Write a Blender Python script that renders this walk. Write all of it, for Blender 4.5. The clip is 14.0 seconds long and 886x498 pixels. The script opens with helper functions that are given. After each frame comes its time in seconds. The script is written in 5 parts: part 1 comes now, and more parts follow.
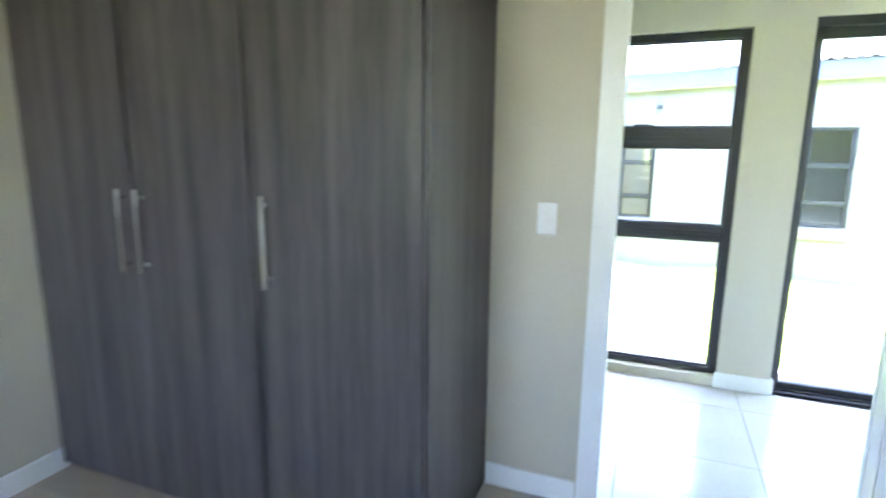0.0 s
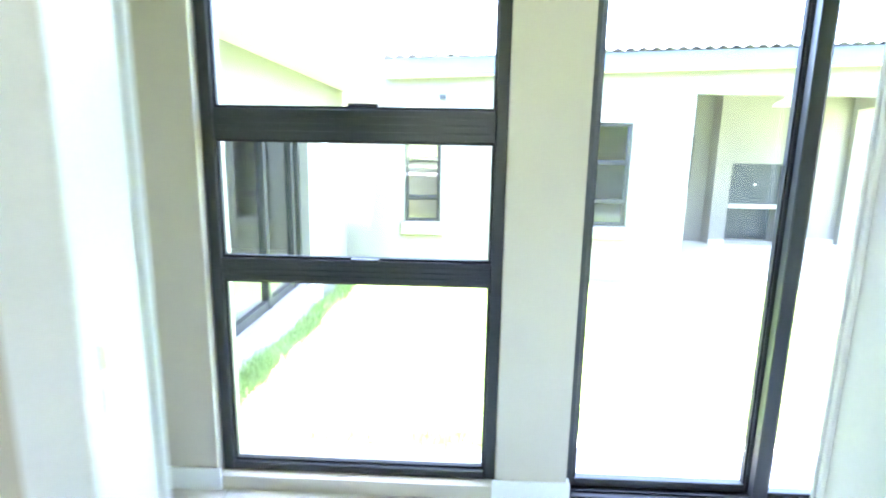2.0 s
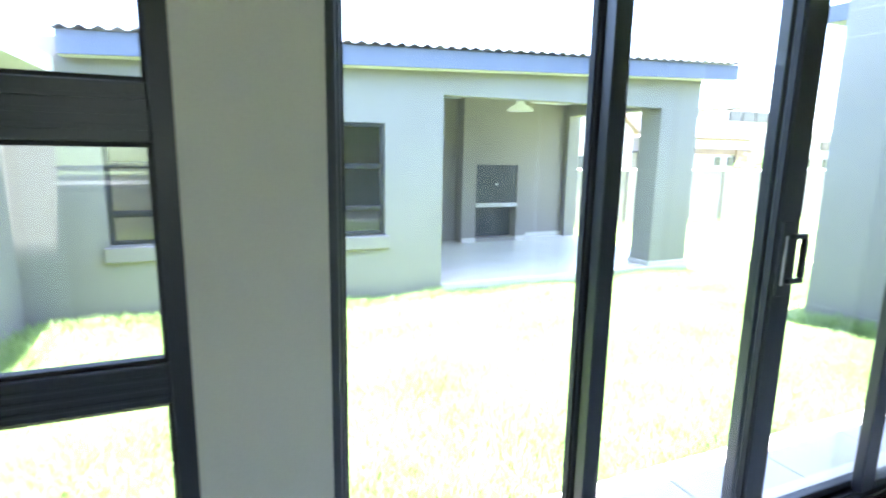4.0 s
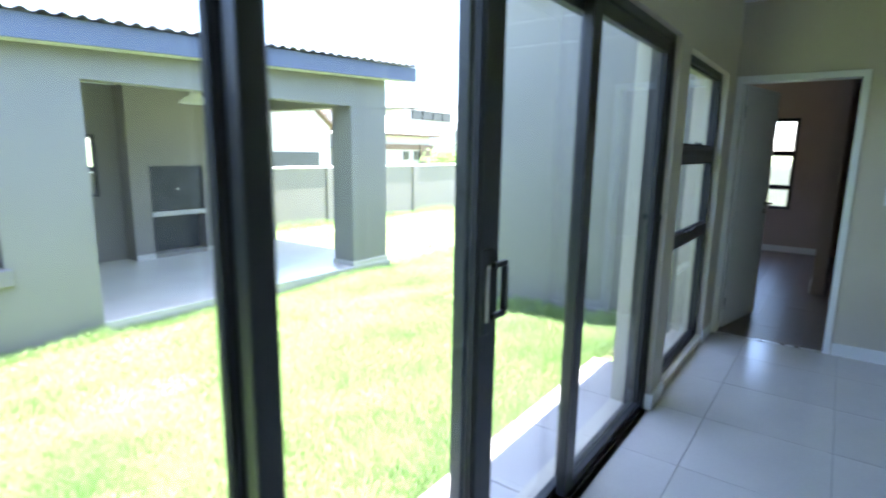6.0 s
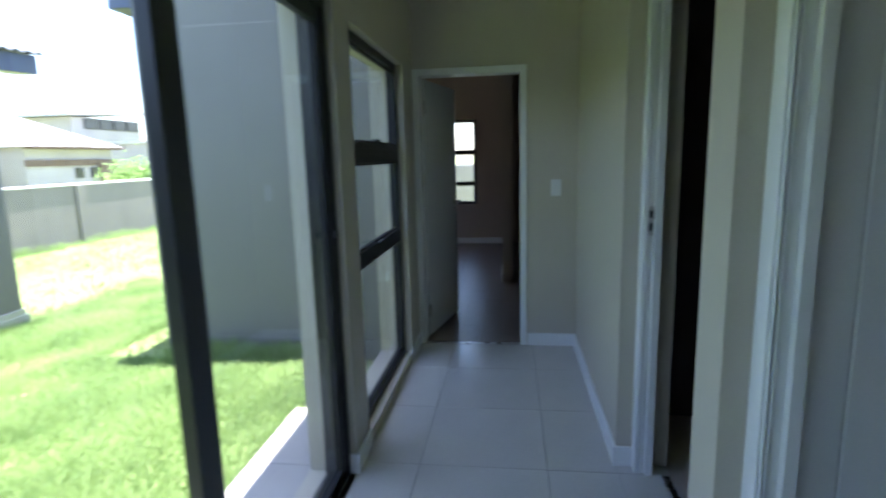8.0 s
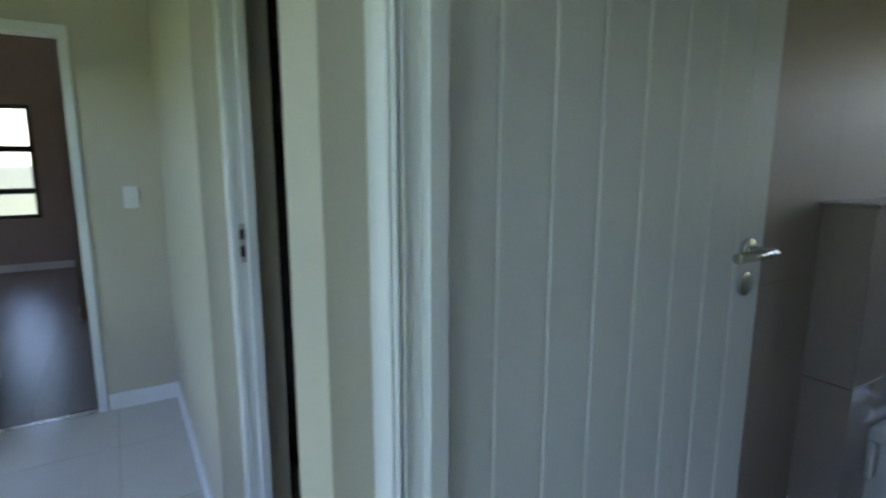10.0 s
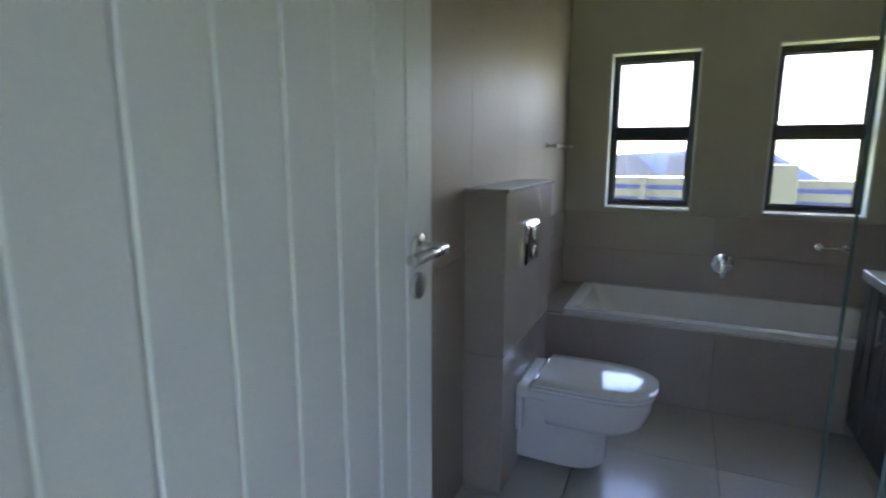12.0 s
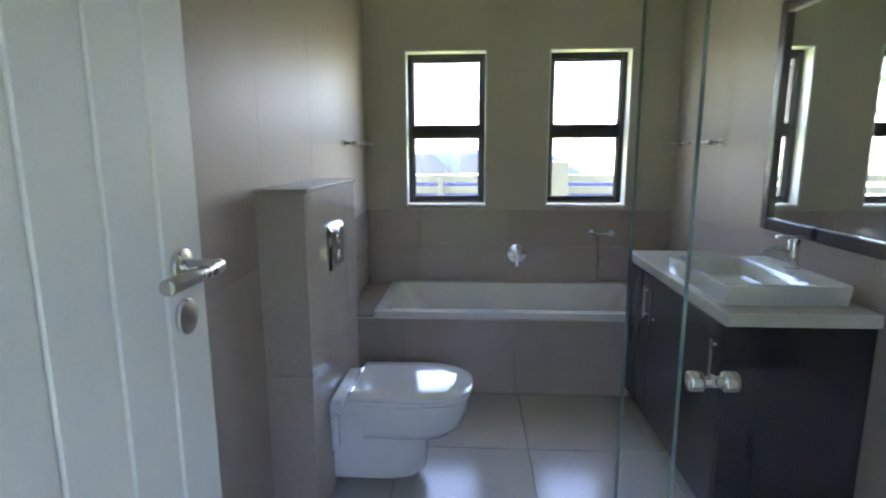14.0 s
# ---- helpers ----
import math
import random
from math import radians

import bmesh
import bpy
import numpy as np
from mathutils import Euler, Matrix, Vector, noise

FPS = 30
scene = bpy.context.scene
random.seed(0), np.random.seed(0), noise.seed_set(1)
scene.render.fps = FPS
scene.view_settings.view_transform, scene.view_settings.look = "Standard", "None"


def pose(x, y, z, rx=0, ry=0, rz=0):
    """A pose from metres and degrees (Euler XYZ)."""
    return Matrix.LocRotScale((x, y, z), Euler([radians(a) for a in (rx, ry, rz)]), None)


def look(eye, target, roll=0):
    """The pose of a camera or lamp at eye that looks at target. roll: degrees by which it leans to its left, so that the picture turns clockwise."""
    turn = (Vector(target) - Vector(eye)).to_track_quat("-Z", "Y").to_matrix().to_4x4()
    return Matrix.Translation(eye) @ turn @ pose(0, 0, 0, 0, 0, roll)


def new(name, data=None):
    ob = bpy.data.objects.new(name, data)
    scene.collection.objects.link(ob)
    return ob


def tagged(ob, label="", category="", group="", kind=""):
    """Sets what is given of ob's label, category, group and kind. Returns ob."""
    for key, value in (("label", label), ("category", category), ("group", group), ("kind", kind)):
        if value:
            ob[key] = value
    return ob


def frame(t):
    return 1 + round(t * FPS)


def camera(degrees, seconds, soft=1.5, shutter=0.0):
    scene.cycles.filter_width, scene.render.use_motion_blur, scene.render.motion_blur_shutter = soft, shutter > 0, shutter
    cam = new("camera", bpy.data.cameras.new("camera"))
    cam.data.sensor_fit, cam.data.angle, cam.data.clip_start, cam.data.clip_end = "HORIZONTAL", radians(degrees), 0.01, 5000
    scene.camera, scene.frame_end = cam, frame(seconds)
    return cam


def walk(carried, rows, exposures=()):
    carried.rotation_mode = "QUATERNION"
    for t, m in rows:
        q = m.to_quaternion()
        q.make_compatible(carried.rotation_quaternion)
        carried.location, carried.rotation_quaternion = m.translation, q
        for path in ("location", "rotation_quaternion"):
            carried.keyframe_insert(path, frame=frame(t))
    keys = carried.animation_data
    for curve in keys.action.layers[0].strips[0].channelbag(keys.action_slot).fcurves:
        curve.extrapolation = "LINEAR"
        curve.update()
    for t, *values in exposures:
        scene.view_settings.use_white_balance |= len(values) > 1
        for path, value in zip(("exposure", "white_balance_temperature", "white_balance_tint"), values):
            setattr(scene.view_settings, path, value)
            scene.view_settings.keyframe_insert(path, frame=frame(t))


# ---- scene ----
cam = camera(79.1, 14.0, soft=2.0, shutter=0.5)
PATH = [
    (0, (-0.316, -3.437, 1.408), (-1.039, -1.609, 1.035), 0.6),
    (0.5, (-0.274, -3.009, 1.404), (-0.783, -1.111, 1.033), 0.5),
    (1, (-0.224, -2.626, 1.421), (-0.572, -0.693, 1.042), 0.7),
    (1.5, (-0.132, -2.278, 1.412), (-0.314, -0.322, 1.032), 0.8),
    (2, (-0.043, -1.951, 1.416), (-0.122, 0.01, 1.032), 1.0),
    (2.5, (0.027, -1.721, 1.41), (0.082, 0.242, 1.029), 0.9),
    (3, (0.113, -1.488, 1.411), (0.344, 0.463, 1.035), 1.0),
    (3.5, (0.148, -1.306, 1.412), (0.649, 0.595, 1.041), 1.1),
    (5.8, (0.535, -0.758, 1.473), (2.059, 0.488, 1.118), 0.8),
    (6, (0.629, -0.749, 1.479), (2.215, 0.415, 1.117), 0.9),
    (6.5, (0.84, -0.735, 1.466), (2.557, 0.226, 1.108), 0.7),
    (7, (1.054, -0.699, 1.466), (2.867, 0.066, 1.108), 0.8),
    (7.2, (1.138, -0.692, 1.464), (2.984, -0.004, 1.114), -0.1),
    (9.5, (1.994, -0.89, 1.425), (3.812, -1.651, 1.088), 0.6),
    (10, (2.064, -0.973, 1.431), (3.748, -1.998, 1.09), 0.1),
    (10.5, (2.133, -1.036, 1.426), (3.637, -2.31, 1.088), -0.2),
    (11, (2.206, -1.084, 1.432), (3.454, -2.603, 1.066), 0.5),
    (11.5, (2.228, -1.143, 1.422), (3.237, -2.832, 1.06), 0.3),
    (12, (2.246, -1.231, 1.411), (3.046, -3.029, 1.053), 0.1),
    (12.5, (2.243, -1.295, 1.398), (2.855, -3.166, 1.046), -0.1),
    (13, (2.25, -1.325, 1.395), (2.683, -3.245, 1.041), 0.0),
    (13.5, (2.273, -1.376, 1.391), (2.536, -3.326, 1.036), -0.2),
    (14, (2.279, -1.395, 1.393), (2.39, -3.36, 1.037), -0.2),
]
EXPOSURES = [(0, 5.5, 6500, 26), (2, 5.7, 6450, 24), (2.6, 5.2, 6300, 23), (3.5, 4.35, 6200, 23), (5.8, 3.6, 6200, 23), (7.2, 2.5, 6200, 23), (9.3, 3.05, 6450, 23), (11, 3.5, 6680, 25), (12, 3.85, 6760, 31), (14, 4.52, 6800, 31)]
walk(cam, [(r[0], look(*r[1:])) for r in PATH], EXPOSURES)

# ---- world, sun ----
world = bpy.data.worlds.new("world")
scene.world = world
world.use_nodes = True
wn = world.node_tree
sky = wn.nodes.new("ShaderNodeTexSky")
sky.sky_type = "NISHITA"
sky.sun_disc = False
sky.sun_elevation = radians(84)
sky.sun_rotation = radians(127)
wn.links.new(sky.outputs[0], wn.nodes["Background"].inputs[0])
wn.nodes["Background"].inputs[1].default_value = 0.15
sun = new("sun", bpy.data.lights.new("sun", "SUN"))
sun.data.energy = 5.0
sun.data.angle = radians(0.5)
sun.data.color = (1.0, 0.96, 0.9)
sun.matrix_world = look((0, 0, 20), (-0.08, 0.06, 19.0))


# ---- materials ----
def surface(name, dark, light, scale=6.0, fine=90.0, rough=0.6, bump=0.1, metal=0.0, stretch=(1, 1, 1), spread=0.08, random_tint=0.0, coat=0.0, specular=0.5):
    """Two colours mixed by coarse and fine grain, in metres."""
    m = bpy.data.materials.new(name)
    m.use_nodes = True
    nt = m.node_tree
    b = nt.nodes["Principled BSDF"]
    tc = nt.nodes.new("ShaderNodeTexCoord")
    mp = nt.nodes.new("ShaderNodeMapping")
    mp.inputs["Scale"].default_value = stretch
    nt.links.new(tc.outputs["Object"], mp.inputs["Vector"])
    n1 = nt.nodes.new("ShaderNodeTexNoise")
    n1.inputs["Scale"].default_value = scale
    n1.inputs["Detail"].default_value = 5
    n2 = nt.nodes.new("ShaderNodeTexNoise")
    n2.inputs["Scale"].default_value = fine
    n2.inputs["Detail"].default_value = 3
    for n in (n1, n2):
        nt.links.new(mp.outputs[0], n.inputs["Vector"])
    add = nt.nodes.new("ShaderNodeMath")
    add.operation = "MULTIPLY_ADD"
    nt.links.new(n2.outputs["Fac"], add.inputs[0])
    add.inputs[1].default_value = 0.4
    nt.links.new(n1.outputs["Fac"], add.inputs[2])
    ramp = nt.nodes.new("ShaderNodeMapRange")
    ramp.inputs["From Min"].default_value = 0.45
    ramp.inputs["From Max"].default_value = 0.95
    nt.links.new(add.outputs[0], ramp.inputs["Value"])
    mix = nt.nodes.new("ShaderNodeMix")
    mix.data_type = "RGBA"
    mix.inputs["A"].default_value = (*dark, 1)
    mix.inputs["B"].default_value = (*light, 1)
    nt.links.new(ramp.outputs[0], mix.inputs["Factor"])
    out = mix.outputs["Result"]
    if random_tint:
        info = nt.nodes.new("ShaderNodeObjectInfo")
        hsv = nt.nodes.new("ShaderNodeHueSaturation")
        mr = nt.nodes.new("ShaderNodeMapRange")
        mr.inputs["To Min"].default_value = 1 - random_tint
        mr.inputs["To Max"].default_value = 1 + random_tint
        nt.links.new(info.outputs["Random"], mr.inputs["Value"])
        nt.links.new(mr.outputs[0], hsv.inputs["Value"])
        nt.links.new(out, hsv.inputs["Color"])
        out = hsv.outputs[0]
    nt.links.new(out, b.inputs["Base Color"])
    rr = nt.nodes.new("ShaderNodeMapRange")
    rr.inputs["To Min"].default_value = max(0.02, rough - spread)
    rr.inputs["To Max"].default_value = min(1, rough + spread)
    nt.links.new(n1.outputs["Fac"], rr.inputs["Value"])
    nt.links.new(rr.outputs[0], b.inputs["Roughness"])
    b.inputs["Metallic"].default_value = metal
    b.inputs["Coat Weight"].default_value = coat
    b.inputs["Specular IOR Level"].default_value = specular
    if bump:
        bp = nt.nodes.new("ShaderNodeBump")
        bp.inputs["Strength"].default_value = bump
        bp.inputs["Distance"].default_value = 0.004
        nt.links.new(add.outputs[0], bp.inputs["Height"])
        nt.links.new(bp.outputs[0], b.inputs["Normal"])
    return m


def clear_glass(name, tint=(0.95, 0.98, 0.97), gloss=0.035, grazing=0.85):
    """Thin clear pane: mostly straight transmission with a Fresnel gloss."""
    m = bpy.data.materials.new(name)
    m.use_nodes = True
    nt = m.node_tree
    nt.nodes.remove(nt.nodes["Principled BSDF"])
    tr = nt.nodes.new("ShaderNodeBsdfTransparent")
    tr.inputs[0].default_value = (*tint, 1)
    gl = nt.nodes.new("ShaderNodeBsdfGlossy")
    gl.inputs["Roughness"].default_value = 0.0
    lw = nt.nodes.new("ShaderNodeLayerWeight")
    lw.inputs["Blend"].default_value = 0.5
    pw = nt.nodes.new("ShaderNodeMath")
    pw.operation = "POWER"
    pw.inputs[1].default_value = 4.0
    nt.links.new(lw.outputs["Facing"], pw.inputs[0])
    fr = nt.nodes.new("ShaderNodeMath")
    fr.operation = "MULTIPLY_ADD"
    fr.inputs[1].default_value = grazing
    fr.inputs[2].default_value = gloss
    nt.links.new(pw.outputs[0], fr.inputs[0])
    mx = nt.nodes.new("ShaderNodeMixShader")
    nt.links.new(fr.outputs[0], mx.inputs[0])
    nt.links.new(tr.outputs[0], mx.inputs[1])
    nt.links.new(gl.outputs[0], mx.inputs[2])
    nt.links.new(mx.outputs[0], nt.nodes["Material Output"].inputs[0])
    return m


M_WALL = surface("beige_wall_paint", (0.50, 0.46, 0.36), (0.56, 0.52, 0.42), 1.2, 160, 0.55, 0.06)
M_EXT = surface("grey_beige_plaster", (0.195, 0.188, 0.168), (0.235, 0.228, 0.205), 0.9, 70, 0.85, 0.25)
# shaded copy of M_EXT: the shade on sheltered walls is put into the colour
M_EXT_SHADE = surface("shade_toned_plaster", (0.185, 0.172, 0.155), (0.225, 0.208, 0.187), 0.9, 70, 0.85, 0.25)
M_CEIL = surface("white_ceiling_board", (0.74, 0.74, 0.72), (0.80, 0.80, 0.78), 1.0, 120, 0.8, 0.05)
M_WHITE = surface("white_gloss_enamel", (0.74, 0.76, 0.74), (0.82, 0.83, 0.81), 2.0, 120, 0.32, 0.04)
M_DOOR = surface("white_door_paint", (0.70, 0.72, 0.70), (0.78, 0.79, 0.77), 1.6, 140, 0.38, 0.05)
M_ALU = surface("charcoal_powder_coat", (0.018, 0.020, 0.022), (0.030, 0.032, 0.034), 3.0, 220, 0.38, 0.05)
M_RUBBER = surface("black_rubber", (0.012, 0.012, 0.012), (0.02, 0.02, 0.02), 8, 200, 0.7, 0.05)
M_STEEL = surface("brushed_steel", (0.50, 0.49, 0.47), (0.62, 0.61, 0.59), 20, 300, 0.28, 0.02, 1.0, (1, 1, 0.1))
M_CHROME = surface("chrome", (0.78, 0.78, 0.78), (0.85, 0.85, 0.85), 5, 80, 0.06, 0.0, 1.0, spread=0.03)
M_TILE = surface("pale_porcelain_tile", (0.50, 0.475, 0.43), (0.57, 0.55, 0.50), 2.2, 60, 0.17, 0.02, spread=0.05, random_tint=0.03)
M_GROUT = surface("grey_grout", (0.28, 0.265, 0.24), (0.34, 0.325, 0.30), 8, 120, 0.9, 0.2)
M_WTILE = surface("taupe_wall_tile", (0.41, 0.35, 0.30), (0.48, 0.415, 0.36), 1.6, 50, 0.22, 0.02, spread=0.06, random_tint=0.025)
M_SATIN = surface("satin_taupe_wall", (0.42, 0.355, 0.30), (0.48, 0.41, 0.35), 1.2, 60, 0.47, 0.02, spread=0.04)
M_VINYL = surface("brown_vinyl_plank", (0.13, 0.10, 0.08), (0.24, 0.19, 0.155), 3.5, 70, 0.36, 0.06, stretch=(0.12, 1, 1), random_tint=0.10)
M_VINYL_B = surface("beige_vinyl_plank", (0.33, 0.27, 0.21), (0.46, 0.39, 0.32), 3.5, 70, 0.42, 0.06, stretch=(0.12, 1, 1), random_tint=0.08)
M_WOOD = surface("dark_grain_laminate", (0.022, 0.021, 0.023), (0.112, 0.099, 0.098), 5.0, 55, 0.34, 0.12, stretch=(3.2, 3.2, 0.16))
M_WENGE = surface("dark_vanity_laminate", (0.018, 0.015, 0.018), (0.035, 0.030, 0.034), 4.0, 60, 0.30, 0.05, stretch=(3, 3, 0.2))
M_PORC = surface("white_porcelain", (0.76, 0.76, 0.74), (0.81, 0.81, 0.79), 3.0, 60, 0.09, 0.0, spread=0.03, coat=0.4)
M_STONE = surface("cream_stone_top", (0.62, 0.59, 0.52), (0.72, 0.69, 0.62), 3.0, 180, 0.16, 0.0, spread=0.05)
M_PLASTIC = surface("white_plastic", (0.74, 0.75, 0.76), (0.80, 0.80, 0.80), 4, 120, 0.35, 0.02)
M_FASCIA = surface("blue_grey_fascia_paint", (0.085, 0.105, 0.15), (0.11, 0.13, 0.18), 1.5, 80, 0.5, 0.08)
M_ROOF = surface("grey_roof_sheet", (0.13, 0.14, 0.15), (0.19, 0.20, 0.21), 1.2, 60, 0.45, 0.05, 0.3)
M_SOFFIT = surface("white_soffit_board", (0.48, 0.48, 0.46), (0.56, 0.56, 0.54), 1.5, 90, 0.7, 0.05)
M_CONC = surface("concrete_slab", (0.36, 0.35, 0.33), (0.46, 0.45, 0.42), 2.0, 80, 0.8, 0.2)
M_SOIL = surface("lawn_soil", (0.18, 0.23, 0.08), (0.28, 0.34, 0.14), 3.0, 60, 0.95, 0.4)
M_GRASS = surface("lawn_grass", (0.178, 0.30, 0.10), (0.35, 0.485, 0.19), 1.6, 14, 0.6, 0.0, specular=0.25)
M_LEAF = surface("tree_leaves", (0.03, 0.07, 0.02), (0.08, 0.14, 0.04), 4, 40, 0.6, 0.1)
M_BARK = surface("bark", (0.07, 0.055, 0.04), (0.14, 0.11, 0.085), 8, 60, 0.9, 0.5)
M_LILAC = surface("pale_render", (0.36, 0.33, 0.335), (0.43, 0.40, 0.405), 0.6, 30, 0.85, 0.1)
M_PALEROOF = surface("pale_roof_tile", (0.42, 0.42, 0.43), (0.52, 0.52, 0.53), 1.0, 30, 0.7, 0.1)
M_BROWN = surface("brown_face_brick", (0.10, 0.065, 0.05), (0.20, 0.14, 0.115), 3, 40, 0.85, 0.3)
M_DARKPANEL = surface("dark_painted_steel", (0.02, 0.024, 0.03), (0.04, 0.045, 0.055), 4, 100, 0.35, 0.03)
M_CARBLUE = surface("blue_car_paint", (0.02, 0.035, 0.12), (0.035, 0.05, 0.16), 3, 60, 0.15, 0.0, 0.2, coat=1.0)
M_CARWHITE = surface("white_car_paint", (0.72, 0.73, 0.75), (0.78, 0.79, 0.80), 3, 60, 0.15, 0.0, coat=1.0)
M_CARGLASS = surface("tinted_car_glass", (0.03, 0.035, 0.04), (0.045, 0.05, 0.055), 3, 60, 0.05, 0.0)
M_FENCE = surface("pale_fence_panel", (0.11, 0.11, 0.115), (0.14, 0.14, 0.145), 2, 60, 0.7, 0.1)
M_ROAD = surface("street_paving", (0.22, 0.21, 0.20), (0.32, 0.31, 0.29), 1.0, 60, 0.9, 0.3)
M_GLASS = clear_glass("window_glass", (0.91, 0.945, 0.94), 0.035, 0.6)
M_SHOWER = clear_glass("shower_glass", (0.965, 0.985, 0.98), 0.02, 0.12)
M_GLASSEDGE = surface("green_glass_edge", (0.12, 0.20, 0.20), (0.20, 0.30, 0.30), 5, 60, 0.1, 0.0)
M_MIRROR = surface("mirror_silver", (0.82, 0.84, 0.83), (0.84, 0.86, 0.85), 2, 40, 0.01, 0.0, 1.0, spread=0.0)


def let_light_through(m, share):
    """Adds the glow of light passing through thin leaves."""
    nt = m.node_tree
    b = nt.nodes["Principled BSDF"]
    tl = nt.nodes.new("ShaderNodeBsdfTranslucent")
    nt.links.new(b.inputs["Base Color"].links[0].from_socket, tl.inputs[0])
    mx = nt.nodes.new("ShaderNodeMixShader")
    mx.inputs[0].default_value = share
    nt.links.new(b.outputs[0], mx.inputs[1])
    nt.links.new(tl.outputs[0], mx.inputs[2])
    nt.links.new(mx.outputs[0], nt.nodes["Material Output"].inputs[0])


let_light_through(M_GRASS, 0.45)
let_light_through(M_LEAF, 0.3)
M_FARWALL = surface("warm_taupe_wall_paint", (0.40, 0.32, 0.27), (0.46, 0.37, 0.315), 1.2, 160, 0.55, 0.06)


# ---- mesh helpers ----
def bm_box(x0, x1, y0, y1, z0, z1, bevel=0.0, seg=1, bm=None):
    own = bm is None or bevel > 0
    b = bmesh.new() if own else bm
    r = bmesh.ops.create_cube(b, size=1.0)
    bmesh.ops.transform(b, matrix=Matrix.Translation(((x0 + x1) / 2, (y0 + y1) / 2, (z0 + z1) / 2)) @ Matrix.Diagonal((x1 - x0, y1 - y0, z1 - z0, 1)), verts=r["verts"])
    if bevel > 0:
        bmesh.ops.bevel(b, geom=b.edges[:], offset=bevel, segments=seg, affect="EDGES", profile=0.5)
        if bm is not None:
            merge(bm, b)
            return bm
    return b


def merge(bm, other):
    """Adds other's geometry to bm."""
    tmp = bpy.data.meshes.new("tmp")
    other.to_mesh(tmp)
    other.free()
    bm.from_mesh(tmp)
    bpy.data.meshes.remove(tmp)
    return bm


def bm_cyl(r, length, at, axis="z", seg=24, r2=None, bevel=0.0, bm=None):
    b = bmesh.new()
    bmesh.ops.create_cone(b, cap_ends=True, segments=seg, radius1=r, radius2=r if r2 is None else r2, depth=length)
    if bevel > 0:
        edges = [e for e in b.edges if len(e.link_faces) == 2 and any(len(f.verts) > 4 for f in e.link_faces)]
        bmesh.ops.bevel(b, geom=edges, offset=bevel, segments=2, affect="EDGES", profile=0.5)
    turn = {"z": Matrix(), "x": Matrix.Rotation(radians(90), 4, "Y"), "y": Matrix.Rotation(radians(-90), 4, "X")}[axis]
    bmesh.ops.transform(b, matrix=Matrix.Translation(at) @ turn, verts=b.verts[:])
    if bm is None:
        return b
    return merge(bm, b)


def bm_loft(rings, cap=True):
    """Skin over rings of equal length."""
    b = bmesh.new()
    vs = [[b.verts.new(p) for p in ring] for ring in rings]
    n = len(rings[0])
    for a, c in zip(vs, vs[1:]):
        for i in range(n):
            b.faces.new((a[i], a[(i + 1) % n], c[(i + 1) % n], c[i]))
    if cap:
        b.faces.new(vs[0][::-1])
        b.faces.new(vs[-1])
    bmesh.ops.recalc_face_normals(b, faces=b.faces[:])
    return b


def bm_tube(points, r, seg=10):
    b = bmesh.new()
    rings = []
    pts = [Vector(p) for p in points]
    for i, p in enumerate(pts):
        d = (pts[min(i + 1, len(pts) - 1)] - pts[max(i - 1, 0)]).normalized()
        u = d.cross(Vector((0.31, 0.17, 0.93))).normalized()
        v = d.cross(u)
        rings.append([p + r * (math.cos(a) * u + math.sin(a) * v) for a in np.linspace(0, 2 * math.pi, seg, endpoint=False)])
    b.free()
    return bm_loft(rings)


def part(name, bm, material, parent=None, label="", smooth=False):
    """Links a bmesh as one mesh object under a thing or part."""
    me = bpy.data.meshes.new(name)
    bm.to_mesh(me)
    bm.free()
    me.materials.append(material)
    if smooth:
        for p in me.polygons:
            p.use_smooth = True
        me.set_sharp_from_angle(angle=radians(40))
    ob = new(name, me)
    if parent is not None:
        ob.parent = parent
        ob.matrix_parent_inverse = parent.matrix_world.inverted() if parent.parent is None else Matrix()
    if label:
        ob["label"] = label
    return ob


def thing(name, at, label, category, group="", kind=""):
    ob = new(name)
    ob.location = at
    ob.empty_display_size = 0.1
    bpy.context.view_layer.update()
    return tagged(ob, label, category, group, kind)


def setting(name, bm, material, label, category):
    return tagged(part(name, bm, material), label, category, kind="structure")


def wall_bm(axis, a0, a1, b0, b1, z0, z1, openings=()):
    """A wall along an axis from a0 to a1, with thickness b0..b1 and openings (from, to, bottom, top)."""
    bm = bmesh.new()

    def put(p, q, lo, hi):
        if q - p > 1e-4 and hi - lo > 1e-4:
            if axis == "x":
                bm_box(p, q, b0, b1, lo, hi, bm=bm)
            else:
                bm_box(b0, b1, p, q, lo, hi, bm=bm)

    at = a0
    for p, q, lo, hi in sorted(openings):
        put(at, p, z0, z1)
        put(p, q, z0, lo)
        put(p, q, hi, z1)
        at = q
    put(at, a1, z0, z1)
    bmesh.ops.remove_doubles(bm, verts=bm.verts[:], dist=1e-5)
    return bm


CEIL = 2.62
# ---- the house: walls ----
# glazed corridor wall, inner face at y = 0
W1 = (-1.03, 0.105, 0.06, 2.06)
SL = (0.388, 3.72, 0.0, 2.09)
W3 = (3.945, 5.15, 0.06, 2.06)
wall_north = setting("wall_north", wall_bm("x", -1.86, 5.74, 0.0, 0.23, -0.3, CEIL, [W1, SL, W3]), M_WALL, "beige painted plaster wall with full-height glazed openings", "wall")
